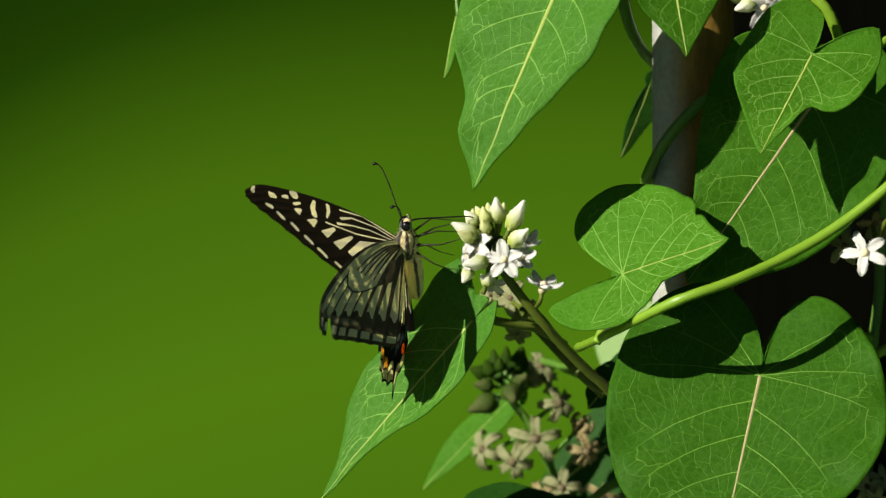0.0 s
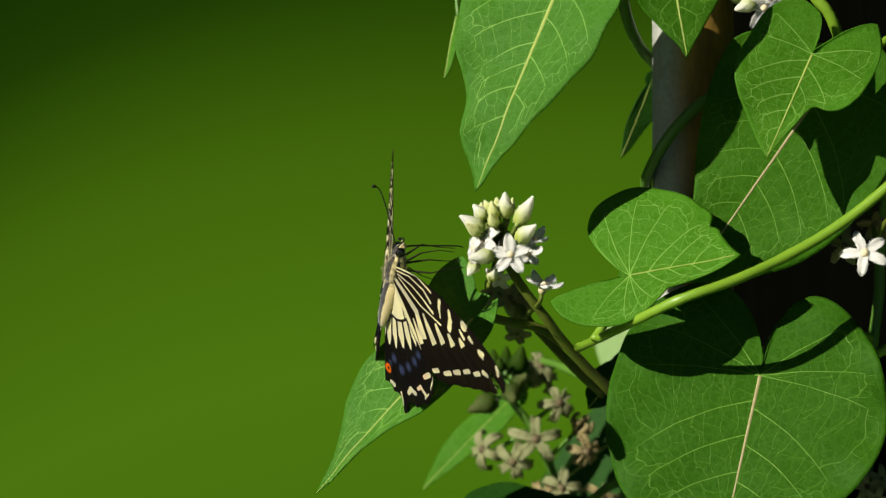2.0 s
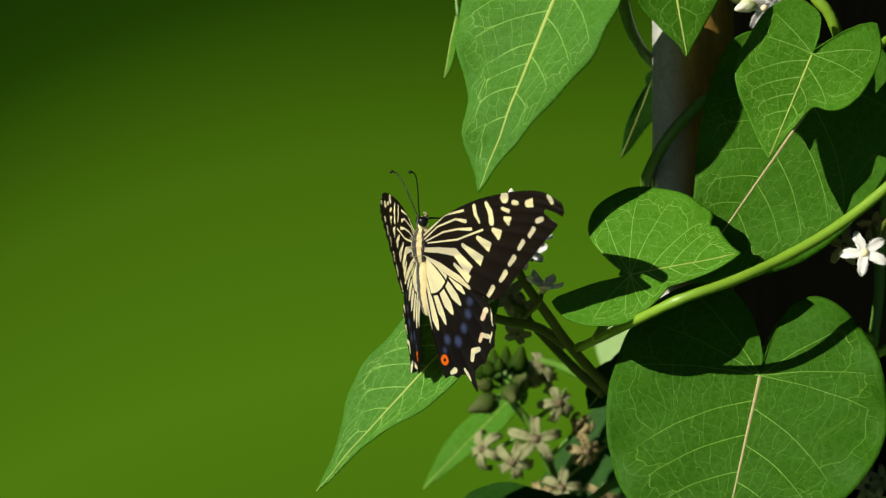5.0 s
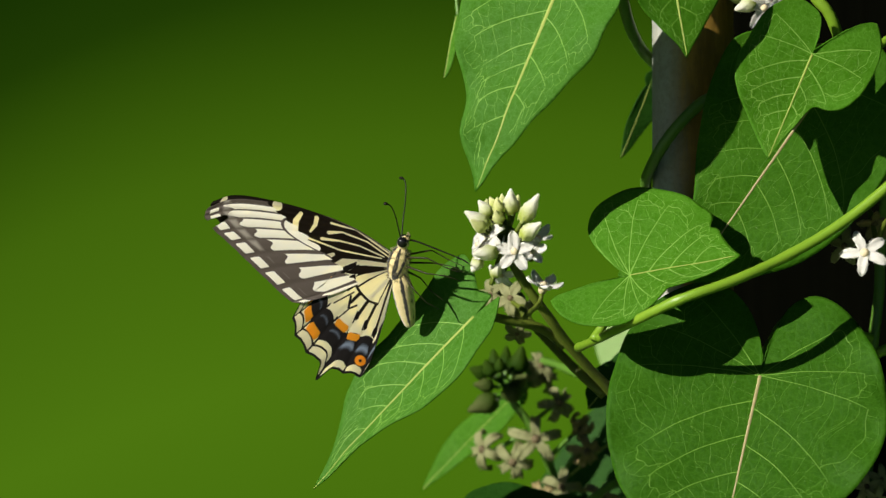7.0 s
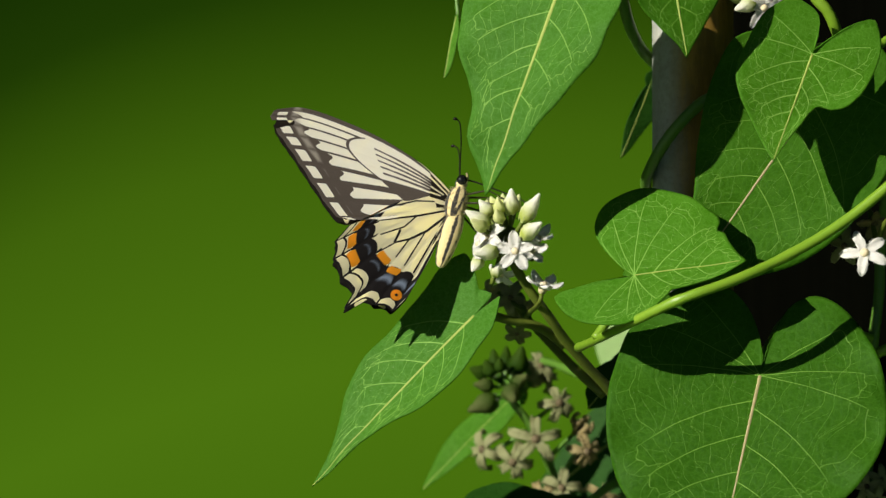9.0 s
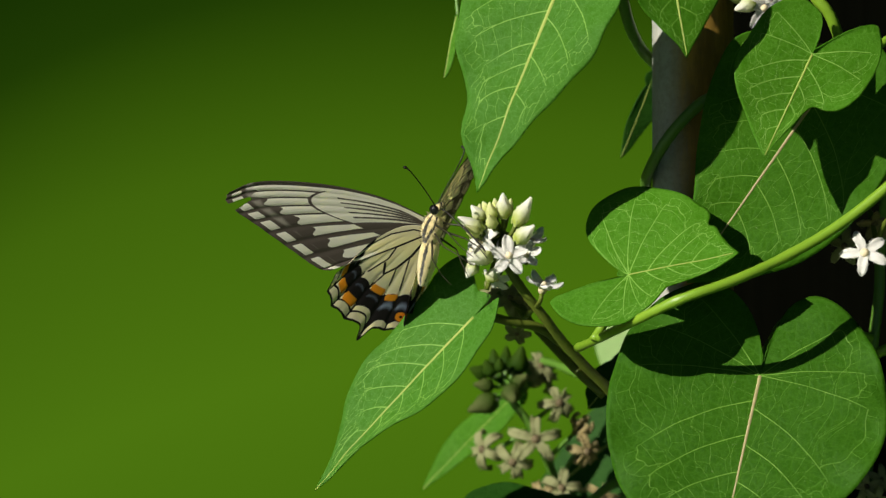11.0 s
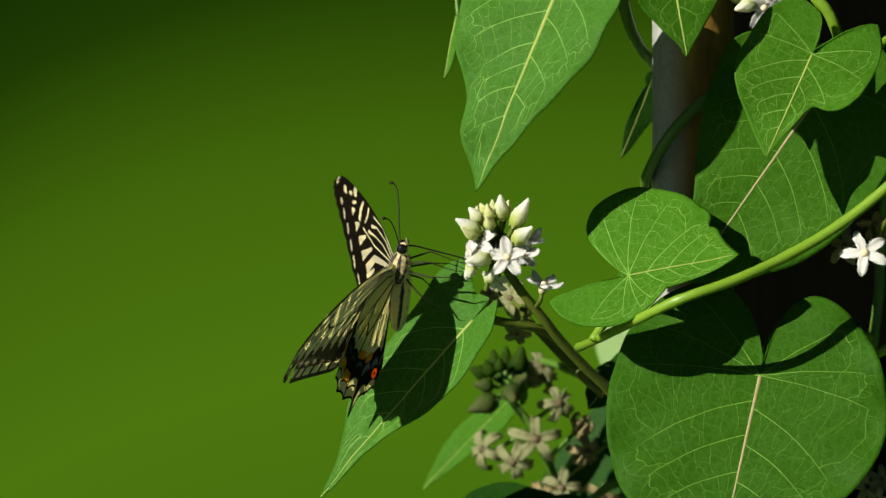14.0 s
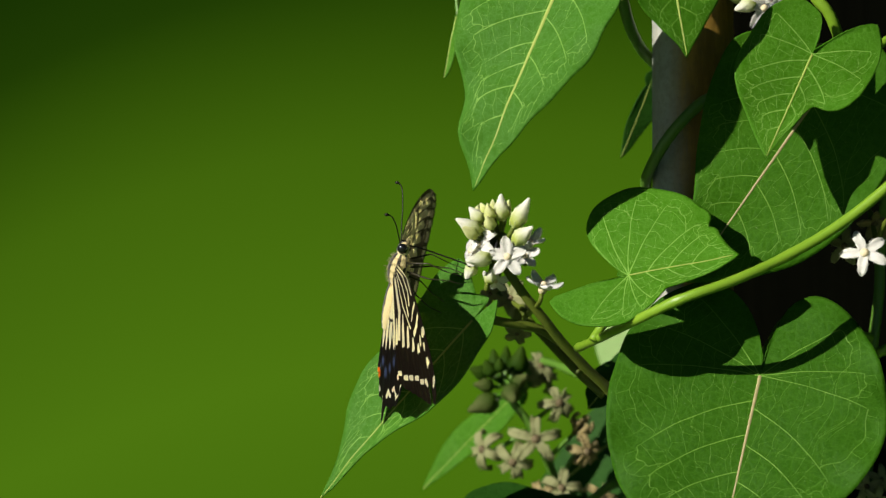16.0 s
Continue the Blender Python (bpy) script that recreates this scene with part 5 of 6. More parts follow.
def fur(parent, spots, length, seed):
    rng = random.Random(seed)
    verts, faces = [], []
    for p, n in spots:
        for _ in range(5):
            d = (n + Vector((rng.uniform(-0.9, 0.3), rng.uniform(-0.6, 0.6), rng.uniform(-0.6, 0.6)))).normalized() * length * rng.uniform(0.6, 1.2)
            b = p + Vector((rng.uniform(-0.3, 0.3), rng.uniform(-0.3, 0.3), rng.uniform(-0.3, 0.3)))
            s = d.orthogonal().normalized() * 0.045
            t = d.cross(s).normalized() * 0.045
            o = len(verts)
            verts += [b + s, b - s * 0.5 + t, b - s * 0.5 - t, b + d]
            faces += [(o, o + 1, o + 3), (o + 1, o + 2, o + 3), (o + 2, o, o + 3)]
    part("fur", mesh_of("fur", [v * 0.001 for v in verts], faces, mat_fur), parent)


def make_butterfly():
    base = new("butterfly")
    tagged(base, "black and cream swallowtail butterfly with orange and blue hindwing spots", "butterfly")
    th = [(4.6, 0.3, 0.0), (4.3, 1.0, 0.0), (3.4, 1.75, 0.0), (2.0, 2.3, 0.0), (0.2, 2.5, 0.0), (-1.6, 2.3, -0.1), (-3.0, 1.8, -0.3), (-3.9, 1.0, -0.5), (-4.2, 0.3, -0.5)]
    v, f = ellipsoid(th, 24, 0.86)

    def thorax_stripe(p):
        a = abs(math.atan2(p[1], p[2]))
        return min(abs(abs(a) - 0.38) - 0.32, abs(a - 1.45) - 0.24, abs(a - 2.15 - 0.1 * p[0]) - 0.14)
    thorax = part("thorax", striped("thorax", v, f, thorax_stripe, mat_body), base)
    spots = []
    for i in range(2, 7):
        x, r, dz = th[i]
        for k in range(24):
            a = 2 * math.pi * k / 24
            n = Vector((0, math.sin(a), math.cos(a)))
            spots.append((Vector((x, r * math.sin(a) * 0.86, r * math.cos(a) + dz)), n))
    fur(thorax, spots, 0.85, 4)
    # abdomen: ringed, hinged behind the thorax
    ab = [(x * 0.93, r * 1.17, dz) for x, r, dz in ((0.6, 0.9, 0), (-0.4, 1.55, 0), (-2.0, 1.85, 0), (-3.9, 2.0, 0), (-4.1, 1.93, 0), (-6.0, 1.98, 0), (-6.2, 1.90, 0), (-8.0, 1.88, 0), (-8.2, 1.78, 0), (-9.9, 1.66, 0),
          (-10.1, 1.56, 0), (-11.5, 1.4, 0), (-11.7, 1.28, 0), (-12.9, 1.0, 0), (-13.5, 0.6, 0), (-13.7, 0.15, 0))]
    v, f = ellipsoid(ab, 24, 0.84)

    def abdomen_stripe(p):
        a = abs(math.atan2(p[1], p[2]))
        return min(a - 0.52, abs(a - 1.80) - 0.20 - 0.03 * math.sin(p[0] * 3.2), abs(a - 2.6) - 0.09)
    abdomen = part("abdomen", striped("abdomen", v, f, abdomen_stripe, mat_body), base)
    abdomen.location = (-0.002, 0, -0.0008)
    # head with eyes, palps, feelers and the tongue
    v, f = ellipsoid([(6.9, 0.2, 0.0), (6.6, 0.8, 0), (5.9, 1.25, 0.05), (5.0, 1.4, 0.05), (4.2, 1.15, 0), (3.8, 0.5, 0)], 18, 0.9)
    head = part("head", striped("head", v, f, lambda p: 0.3 - abs(math.atan2(p[1], p[2])) * -0.5 - 0.55, mat_body), base)
    for s in (1, -1):
        v, f = ellipsoid([(1.2, 0.1, 0), (1.0, 0.62, 0), (0.56, 1.03, 0), (0, 1.18, 0), (-0.56, 1.03, 0), (-1.0, 0.62, 0), (-1.2, 0.1, 0)], 18, 0.8)
        part("eye", mesh_of("eye", [(Vector(p) + Vector((5.7, s * 1.05, 0.1))) * 0.001 for p in v], f, mat_eye), head, "glossy black eye")
        pts = [Vector(p) * 0.001 for p in ((6.3, s * 0.45, 0.7), (9.2, s * 2.6, 1.5), (12.6, s * 5.4, 2.3), (15.6, s * 8.0, 3.4), (16.4, s * 8.8, 4.4), (16.3, s * 9.0, 5.2))]
        part("antenna", tube("antenna", pts, 0.00014, 0.00013, mat_black, 6, 8, bulge=lambda q: 1 + 1.9 * math.exp(-((q - 0.90) / 0.10) ** 2)), head)
        pts = [Vector(p) * 0.001 for p in ((6.0, s * 0.4, -0.7), (7.0, s * 0.5, -0.9), (7.7, s * 0.5, -0.4))]
        part("palp", tube("palp", pts, 0.0004, 0.0002, mat_fur, 4, 8), head)
    pts = [Vector(p) * 0.001 for p in ((6.3, 0, -0.9), (6.4, 0.1, -3.0), (5.9, 0.1, -8.0), (5.2, 0.2, -13.6), (4.6, 0.2, -15.2))]
    part("proboscis", tube("proboscis", pts, 0.00022, 0.00012, mat_black, 6, 8), head)
    for s in (1, -1):
        for root, knee, ankle, foot in (((2.6, 1.0, -1.7), (4.4, 2.6, -6.2), (3.4, 2.4, -10.4), (3.0, 2.0, -14.2)),
                                        ((0.6, 1.2, -2.0), (1.2, 3.4, -7.0), (1.8, 3.2, -11.0), (1.4, 2.6, -14.6)),
                                        ((-1.4, 1.2, -1.9), (-3.2, 3.8, -5.2), (-5.4, 3.4, -8.4), (-6.4, 2.8, -11.4))):
            pts = [Vector((p[0], p[1] * s, p[2])) * 0.001 for p in (root, knee, ankle, foot)]
            path = [pts[0].lerp(pts[1], q) for q in (0, 0.5, 0.95)] + [pts[1].lerp(pts[2], q) for q in (0.05, 0.5, 0.95)] + [pts[2].lerp(pts[3], q) for q in (0.05, 0.5, 1)]
            radii = [0.00024, 0.00024, 0.00018, 0.00016, 0.00013, 0.00011, 0.0001, 0.00009, 0.00008]
            v, f = tube_data(path, radii, 8)
            part("leg", mesh_of("leg", v, f, mat_leg), base)
    wings = {}
    for s, key in ((-1, "R"), (1, "L")):
        wings["F" + key] = make_wing("forewing", FORE, s, fore_pattern, [mat_wing_top_fore, mat_wing_under_fore], base, 0.35, (((39.3, 7.8, 0.6), (44.0, 5.6, 1.3)),) if s < 0 else None)
        wings["H" + key] = make_wing("hindwing", HIND, s, hind_pattern, [mat_wing_top, mat_wing_under], base, 0.0)
    return base, abdomen, wings


butterfly, abdomen, wings = make_butterfly()


# ---- what moves ----
# seconds, place (mm), turn, right wing raised, left wing raised, right wing swept, left wing swept, abdomen raised, abdomen turned, hind wings swept, right and left front wing tilted (degrees)
FLIGHT = [
    (0, (-8.0, -6.5, 0.8), (0.644, 0.283, -0.700, -0.127), 29, 39, -1, -15, -6, 0, -4, 27, 7),
    (0.1, (-5.6, -6.5, 3.1), (0.562, 0.158, -0.778, -0.233), 47, 45, 5, 3, -6, 0, -6, 1, -0),
    (0.15, (-7.2, -6.5, 4.8), (0.678, 0.139, -0.649, -0.315), -7, -14, 7, 2, 17, 3, -4, 2, -4),
    (0.2, (-8.7, -6.5, 6.5), (0.770, 0.114, -0.495, -0.386), -61, -74, 10, 0, 39, 6, -1, 2, -8),
    (0.3, (-10.0, -6.5, 4.8), (0.720, 0.206, -0.530, -0.398), -43, -56, -3, -13, 40, 8, 2, 11, -1),
    (0.4, (-11.4, -6.5, -0.3), (0.729, 0.299, -0.551, -0.274), -50, -48, 8, 15, 39, 8, -2, -4, 0),
    (0.5, (-3.7, -6.5, 0.9), (0.708, 0.219, -0.658, -0.134), -5, 11, -8, 16, 10, 1, -16, 8, 34),
    (0.6, (-11.3, -6.5, -3.1), (0.680, 0.405, -0.594, -0.147), -50, -34, 7, 8, 13, -8, -2, -4, 1),
    (0.7, (-11.2, -6.5, -5.9), (0.683, 0.302, -0.664, -0.036), -71, -57, 12, -1, 17, -19, -18, -3, -1),
    (0.8, (-10.9, -6.5, -0.1), (0.757, 0.140, -0.622, 0.144), -6, 1, -7, -5, -6, 0, 5, -3, 1),
    (0.9, (-9.6, -6.5, -4.3), (0.724, 0.210, -0.657, -0.029), -22, -21, 1, -2, -6, 0, 2, 1, 0),
    (1, (-6.7, -6.5, 5.1), (0.770, 0.116, -0.624, 0.064), -4, 2, -16, -6, 5, 5, -1, 42, 0),
    (1.1, (-7.4, -6.5, 0.8), (0.690, 0.037, -0.670, -0.273), 62, 38, -8, -13, -18, -4, 0, 1, -2),
    (1.2, (-8.2, -12.0, 1.1), (0.736, 0.000, -0.570, -0.364), 55, 33, -7, -13, 7, -9, -1, 1, -2),
    (1.3, (-8.3, -12.0, 0.3), (0.747, 0.102, -0.541, -0.373), 25, 20, -12, -10, -6, 0, 2, -2, -0),
    (1.4, (-8.3, -12.0, -1.9), (0.697, 0.137, -0.597, -0.373), -8, 17, -12, -7, -6, 0, 4, -0, 2),
    (1.5, (-9.1, -12.0, -0.3), (0.744, 0.142, -0.584, -0.291), -7, 12, -8, -10, 1, 5, -2, -3, 2),
    (1.6, (-9.5, -12.0, -1.7), (0.732, 0.167, -0.611, -0.250), -18, 10, -8, -9, -6, 0, -2, -2, 2),
    (1.7, (-9.6, -12.0, -1.0), (0.718, 0.220, -0.616, -0.238), -26, 3, -8, -6, -6, 0, -0, -2, 2),
    (1.8, (-9.5, -12.0, -3.2), (0.711, 0.262, -0.617, -0.214), -28, 2, -8, -7, -6, 0, -1, -2, 2),
    (1.9, (-9.3, -12.0, -3.8), (0.693, 0.276, -0.643, -0.176), -29, 0, -10, -11, -6, 0, -0, -1, 3),
    (2, (-10.4, -12.0, -4.5), (0.672, 0.372, -0.632, -0.106), -13, -20, -7, -14, 8, 9, 1, 1, 1),
    (2.2, (-9.9, -12.0, -4.9), (0.712, 0.287, -0.631, -0.108), -28, -7, -9, -11, -6, 0, -0, -1, 2),
    (2.5, (-7.9, -12.0, -6.8), (0.700, 0.303, -0.643, -0.073), -30, 12, -15, -4, 12, -7, -4, -11, -3),
    (2.6, (-10.1, -12.0, -5.1), (0.706, 0.313, -0.633, -0.054), -32, -13, -9, -10, -6, 0, -1, -1, 2),
    (2.7, (-9.9, -12.0, -5.2), (0.695, 0.305, -0.650, -0.050), -25, -15, -7, -11, -6, 0, -1, 1, 1),
    (2.8, (-10.9, -12.0, -6.1), (0.721, 0.271, -0.637, -0.003), -23, -16, -7, -12, -6, 0, -2, -0, 1),
    (2.9, (-9.6, -12.0, -7.1), (0.719, 0.236, -0.652, 0.046), -20, -7, -7, -12, -6, 0, 1, -0, 1),
    (3, (-8.1, -12.0, -7.9), (0.723, 0.263, -0.636, 0.068), -40, -11, -8, -12, -6, 0, -6, 8, 3),
    (3.05, (-9.1, -12.0, -6.3), (0.733, 0.178, -0.653, 0.065), 22, 37, -7, -7, -15, 1, -1, 5, 2),
    (3.1, (-10.0, -12.0, -4.7), (0.738, 0.091, -0.666, 0.061), 84, 84, -5, -2, -24, 1, 3, 2, 0),
    (3.133, (-11.0, -12.0, -1.6), (0.776, 0.106, -0.621, -0.020), 41, 35, -2, -4, -3, 1, 4, 4, -1),
    (3.167, (-12.1, -12.0, 1.5), (0.806, 0.119, -0.570, -0.102), -2, -14, 2, -5, 18, 0, 5, 6, -1),
    (3.2, (-13.1, -12.0, 4.6), (0.828, 0.132, -0.514, -0.182), -46, -63, 5, -7, 39, -0, 5, 8, -2),
    (3.3, (-5.4, -12.0, 1.6), (0.662, 0.138, -0.703, -0.221), -14, -9, -9, -16, 28, -6, -8, 2, 0),
    (3.4, (-7.4, -14.0, -0.4), (0.673, 0.368, -0.642, -0.007), -73, -62, 7, 9, 14, -8, -8, -8, -2),
    (3.45, (-5.4, -14.0, 2.6), (0.664, 0.245, -0.703, 0.068), -35, -34, 3, 4, 4, -4, -6, 7, 4),
    (3.5, (-3.5, -14.0, 5.6), (0.640, 0.116, -0.747, 0.141), 4, -6, -2, -2, -6, 0, -4, 22, 9),
    (3.6, (-4.6, -14.0, 2.7), (0.643, 0.124, -0.740, 0.150), -19, -7, -1, 1, -6, 0, -2, -1, 1),
    (3.7, (-5.3, -14.0, 3.0), (0.672, 0.129, -0.713, 0.155), -31, -19, -4, -2, -6, 0, -8, -3, 3),
    (3.8, (-5.3, -14.0, 2.0), (0.698, 0.127, -0.689, 0.149), -16, -15, -5, -4, -6, 0, 2, -2, 0),
    (3.9, (-5.9, -14.0, 0.3), (0.666, 0.123, -0.721, 0.148), -13, -11, -7, -5, -6, 0, 1, -1, 3),
    (4, (-5.3, -14.0, 0.1), (0.658, 0.149, -0.726, 0.132), -28, -11, -4, -13, -6, 0, 3, 21, 3),
    (4.2, (-5.5, -14.0, -0.7), (0.662, 0.145, -0.716, 0.168), -52, -19, -0, -3, -6, 0, 1, -3, 1),
    (4.5, (-5.2, -13.7, -0.4), (0.675, 0.131, -0.713, 0.137), -40, -10, 0, -3, -4, 0, 1, -2, 1),
    (4.8, (-4.8, -13.4, -0.1), (0.688, 0.115, -0.709, 0.105), -11, 18, 0, -2, -3, 1, 1, -2, 1),
    (5.1, (-4.2, -12.9, 0.5), (0.706, 0.090, -0.700, 0.053), -34, -10, 0, -2, -1, 1, 1, -2, 1),
    (5.4, (-3.2, -12.1, 1.4), (0.735, 0.039, -0.675, -0.048), 3, 21, 1, -0, 3, 3, 1, -1, 0),
    (5.7, (-1.6, -10.9, 2.9), (0.759, -0.047, -0.611, -0.219), 40, 47, 1, 2, 10, 4, 1, -0, -0),
    (5.95, (0.3, -9.4, 4.6), (0.746, -0.150, -0.499, -0.414), -7, -13, 2, 4, 17, 6, 1, 0, -1),
    (6.15, (2.2, -7.8, 6.5), (0.690, -0.242, -0.360, -0.580), 21, 3, 2, 7, 25, 9, 0, 2, -2),
    (6.3, (3.8, -6.5, 7.9), (0.627, -0.297, -0.252, -0.675), -12, -41, 3, 9, 31, 10, 0, 2, -2),
    (6.35, (0.6, -6.5, 3.9), (0.673, -0.226, -0.319, -0.628), 29, 9, 2, 2, 23, 0, 0, 2, -1),
    (6.4, (-2.7, -6.5, -0.2), (0.710, -0.151, -0.382, -0.572), 70, 60, 1, -5, 16, -9, 0, 1, -1),
    (6.5, (0.8, -6.5, 9.4), (0.782, -0.070, -0.256, -0.565), 33, -11, -6, 12, 0, 2, -9, 6, 8),
    (6.6, (2.1, -6.5, 7.3), (0.670, -0.001, -0.627, -0.398), 44, 43, -5, -4, -6, 0, 0, 0, -0),
    (6.7, (0.4, -6.5, 2.3), (0.455, 0.043, -0.776, -0.434), 22, 19, -14, -11, -6, 0, 0, 0, -0),
    (6.8, (-6.4, -6.5, -3.7), (0.694, 0.221, -0.632, -0.263), 84, 84, -1, -1, -16, -5, -3, 1, 0),
    (6.85, (-8.4, -6.5, -3.8), (0.688, 0.237, -0.637, -0.254), 35, 39, -5, -7, 2, -8, -2, 1, 0),
    (6.9, (-10.4, -3.0, -3.8), (0.682, 0.253, -0.641, -0.244), -15, -5, -9, -12, 21, -10, -1, 1, 1),
    (6.95, (-9.9, -3.0, -3.3), (0.717, 0.212, -0.642, -0.172), 35, 39, -8, -8, 1, -5, -1, -1, 0),
    (7, (-9.9, -3.0, -3.4), (0.779, 0.081, -0.597, -0.174), 94, 80, -15, -14, -24, 1, 1, 2, 2),
    (7.05, (-10.0, -3.0, -3.2), (0.727, 0.247, -0.619, -0.164), 16, 20, -3, 1, 1, 1, -0, -2, 0),
    (7.1, (-10.7, -3.0, -3.6), (0.701, 0.321, -0.594, -0.229), -51, -45, 1, 5, 21, 1, 1, -2, 0),
    (7.2, (-10.2, -6.5, -1.3), (0.694, 0.263, -0.650, -0.162), -34, -29, -7, -12, -6, 0, -2, 3, 0),
    (7.3, (-10.3, -6.5, -2.1), (0.701, 0.312, -0.628, -0.131), -28, -18, -10, -12, -6, 0, -2, 1, 1),
    (7.4, (-9.5, -6.5, -0.9), (0.670, 0.310, -0.663, -0.122), -22, -13, -10, -12, -6, 0, -2, 1, 1),
    (7.5, (-8.9, -6.5, -1.9), (0.688, 0.334, -0.637, -0.092), -21, -1, -10, -7, 18, -10, -2, -6, -17),
    (7.55, (-9.3, -6.5, 1.5), (0.751, 0.260, -0.604, -0.060), 31, 42, -7, -4, 7, -4, 0, -2, -8),
    (7.6, (-9.7, -6.5, 4.9), (0.805, 0.182, -0.564, -0.026), 84, 84, -3, -1, -3, 1, 3, 1, 0),
    (7.7, (-9.8, -6.5, -1.6), (0.735, 0.148, -0.554, -0.362), 58, 42, -6, -12, -6, 0, 1, -1, -1),
    (7.8, (-4.9, -6.5, 2.5), (0.753, 0.165, -0.604, -0.204), -9, -7, -14, -15, 18, 11, -11, 1, 0),
    (7.9, (-7.7, -6.5, -0.7), (0.731, 0.090, -0.676, 0.013), -2, 8, -7, -10, -6, 0, 0, -1, 1),
    (8, (-8.2, -6.5, -1.3), (0.642, 0.085, -0.761, 0.051), 44, 36, 12, 4, 13, 2, 0, 20, 28),
    (8.1, (-9.8, -6.5, 1.6), (0.712, 0.187, -0.624, -0.262), -17, -25, -10, -16, 9, 4, -14, 2, -1),
    (8.15, (-7.8, -6.5, 2.6), (0.757, 0.054, -0.597, -0.260), 21, 3, -7, -10, 1, 1, -9, 2, -2),
    (8.2, (-5.8, -6.5, 3.7), (0.787, -0.081, -0.557, -0.252), 58, 31, -4, -4, -7, -1, -3, 2, -2),
    (8.25, (-7.4, -6.5, 2.6), (0.789, -0.024, -0.556, -0.259), 10, -7, -0, -4, 12, -3, -1, 3, -1),
    (8.3, (-9.0, -6.5, 1.6), (0.789, 0.032, -0.553, -0.264), -39, -44, 4, -5, 30, -4, 1, 4, -0),
    (8.4, (0.9, -6.5, 9.9), (0.764, 0.083, -0.532, -0.356), 32, 21, -15, -16, -6, 0, -0, -2, -1),
    (8.5, (-9.6, -6.5, -2.4), (0.708, 0.024, -0.643, -0.290), -14, -26, -22, 9, -6, -8, -10, 17, 29),
    (8.6, (-3.4, -6.5, 7.7), (0.752, 0.235, -0.599, -0.143), 2, 18, -12, -16, -6, 0, -6, -2, 1),
    (8.7, (-8.6, -6.5, 5.5), (0.753, 0.276, -0.572, -0.172), -20, -22, 7, -14, -6, 0, -9, 20, -8),
    (8.8, (0.8, -1.5, 3.2), (0.693, 0.096, -0.714, 0.034), 35, 43, 7, 7, -6, 0, 1, 3, 1),
    (8.9, (-5.5, -1.5, 5.0), (0.742, 0.155, -0.652, 0.017), -10, -2, -8, -7, -6, 0, 2, 6, -5),
    (8.95, (-1.4, 1.0, 7.3), (0.772, 0.022, -0.632, 0.059), 37, 41, -4, -4, -2, -3, 1, 3, -2),
    (9, (2.8, 2.5, 9.8), (0.786, -0.112, -0.599, 0.101), 84, 84, -1, -0, 2, -5, 1, 0, 0),
    (9.1, (2.2, 1.0, 6.0), (0.805, -0.033, -0.394, -0.443), 46, 23, -15, -25, -6, 0, -7, 3, -3),
    (9.2, (2.5, -1.5, 7.5), (0.710, -0.140, -0.483, -0.493), 71, 53, -1, -8, 23, -13, 0, 1, -2),
    (9.4, (2.0, -2.0, 7.2), (0.719, -0.132, -0.482, -0.484), 28, 10, -2, -9, 20, -12, -0, 1, -2),
    (9.6, (1.3, -2.6, 6.7), (0.729, -0.123, -0.480, -0.472), 75, 57, -4, -10, 17, -10, -1, 1, -2),
    (9.8, (0.6, -3.2, 6.3), (0.739, -0.114, -0.479, -0.461), 16, -1, -6, -12, 13, -8, -2, 1, -2),
    (10, (-0.0, -3.8, 5.9), (0.748, -0.104, -0.477, -0.449), 63, 47, -7, -13, 10, -7, -2, 1, -2),
    (10.25, (-0.8, -4.5, 5.4), (0.759, -0.094, -0.475, -0.436), 24, 8, -9, -15, 6, -5, -3, 1, -2),
    (10.5, (-1.4, -5.1, 4.9), (0.768, -0.084, -0.473, -0.424), 56, 40, -11, -16, 2, -4, -3, 1, -2),
    (10.8, (-2.1, -5.7, 4.5), (0.777, -0.075, -0.470, -0.412), 26, 10, -13, -17, -1, -2, -4, 1, -2),
    (11.05, (-2.6, -6.1, 4.2), (0.783, -0.068, -0.469, -0.402), 45, 30, -14, -18, -4, -1, -4, 1, -2),
    (11.3, (-3.0, -6.5, 3.9), (0.788, -0.062, -0.467, -0.395), 43, 28, -15, -19, -6, 0, -5, 1, -2),
    (11.4, (-3.6, -3.0, 2.8), (0.798, -0.027, -0.469, -0.377), 43, 25, -18, -19, -6, 0, -3, 2, -2),
    (11.5, (-5.8, -3.0, 2.2), (0.785, 0.027, -0.495, -0.373), 44, 19, -19, -18, -10, -14, -5, -11, -2),
    (11.6, (-5.1, -3.0, 1.5), (0.745, -0.016, -0.546, -0.384), 42, 25, -13, -11, -6, 0, -0, 1, -1),
    (11.7, (-6.3, -3.0, -0.1), (0.726, 0.030, -0.577, -0.373), 44, 33, -14, -14, -6, 0, 1, 0, -1),
    (11.8, (-7.4, -3.0, -1.5), (0.694, 0.098, -0.630, -0.335), 59, 52, -11, -14, -6, 0, 1, -1, -1),
    (11.9, (-9.2, -3.0, -3.1), (0.688, 0.123, -0.654, -0.289), 57, 50, -14, -14, -6, 0, 6, -1, -1),
    (12, (-10.6, -3.0, -4.4), (0.749, 0.194, -0.610, -0.170), 51, 34, -26, -17, -9, -2, 5, -14, 5),
    (12.1, (-8.6, -3.0, -3.8), (0.741, 0.185, -0.605, -0.225), 18, 15, -16, -18, -6, 0, -3, -1, -0),
    (12.2, (-9.4, -3.0, -3.4), (0.736, 0.182, -0.612, -0.226), 9, 8, -16, -18, -6, 0, -5, -1, -0),
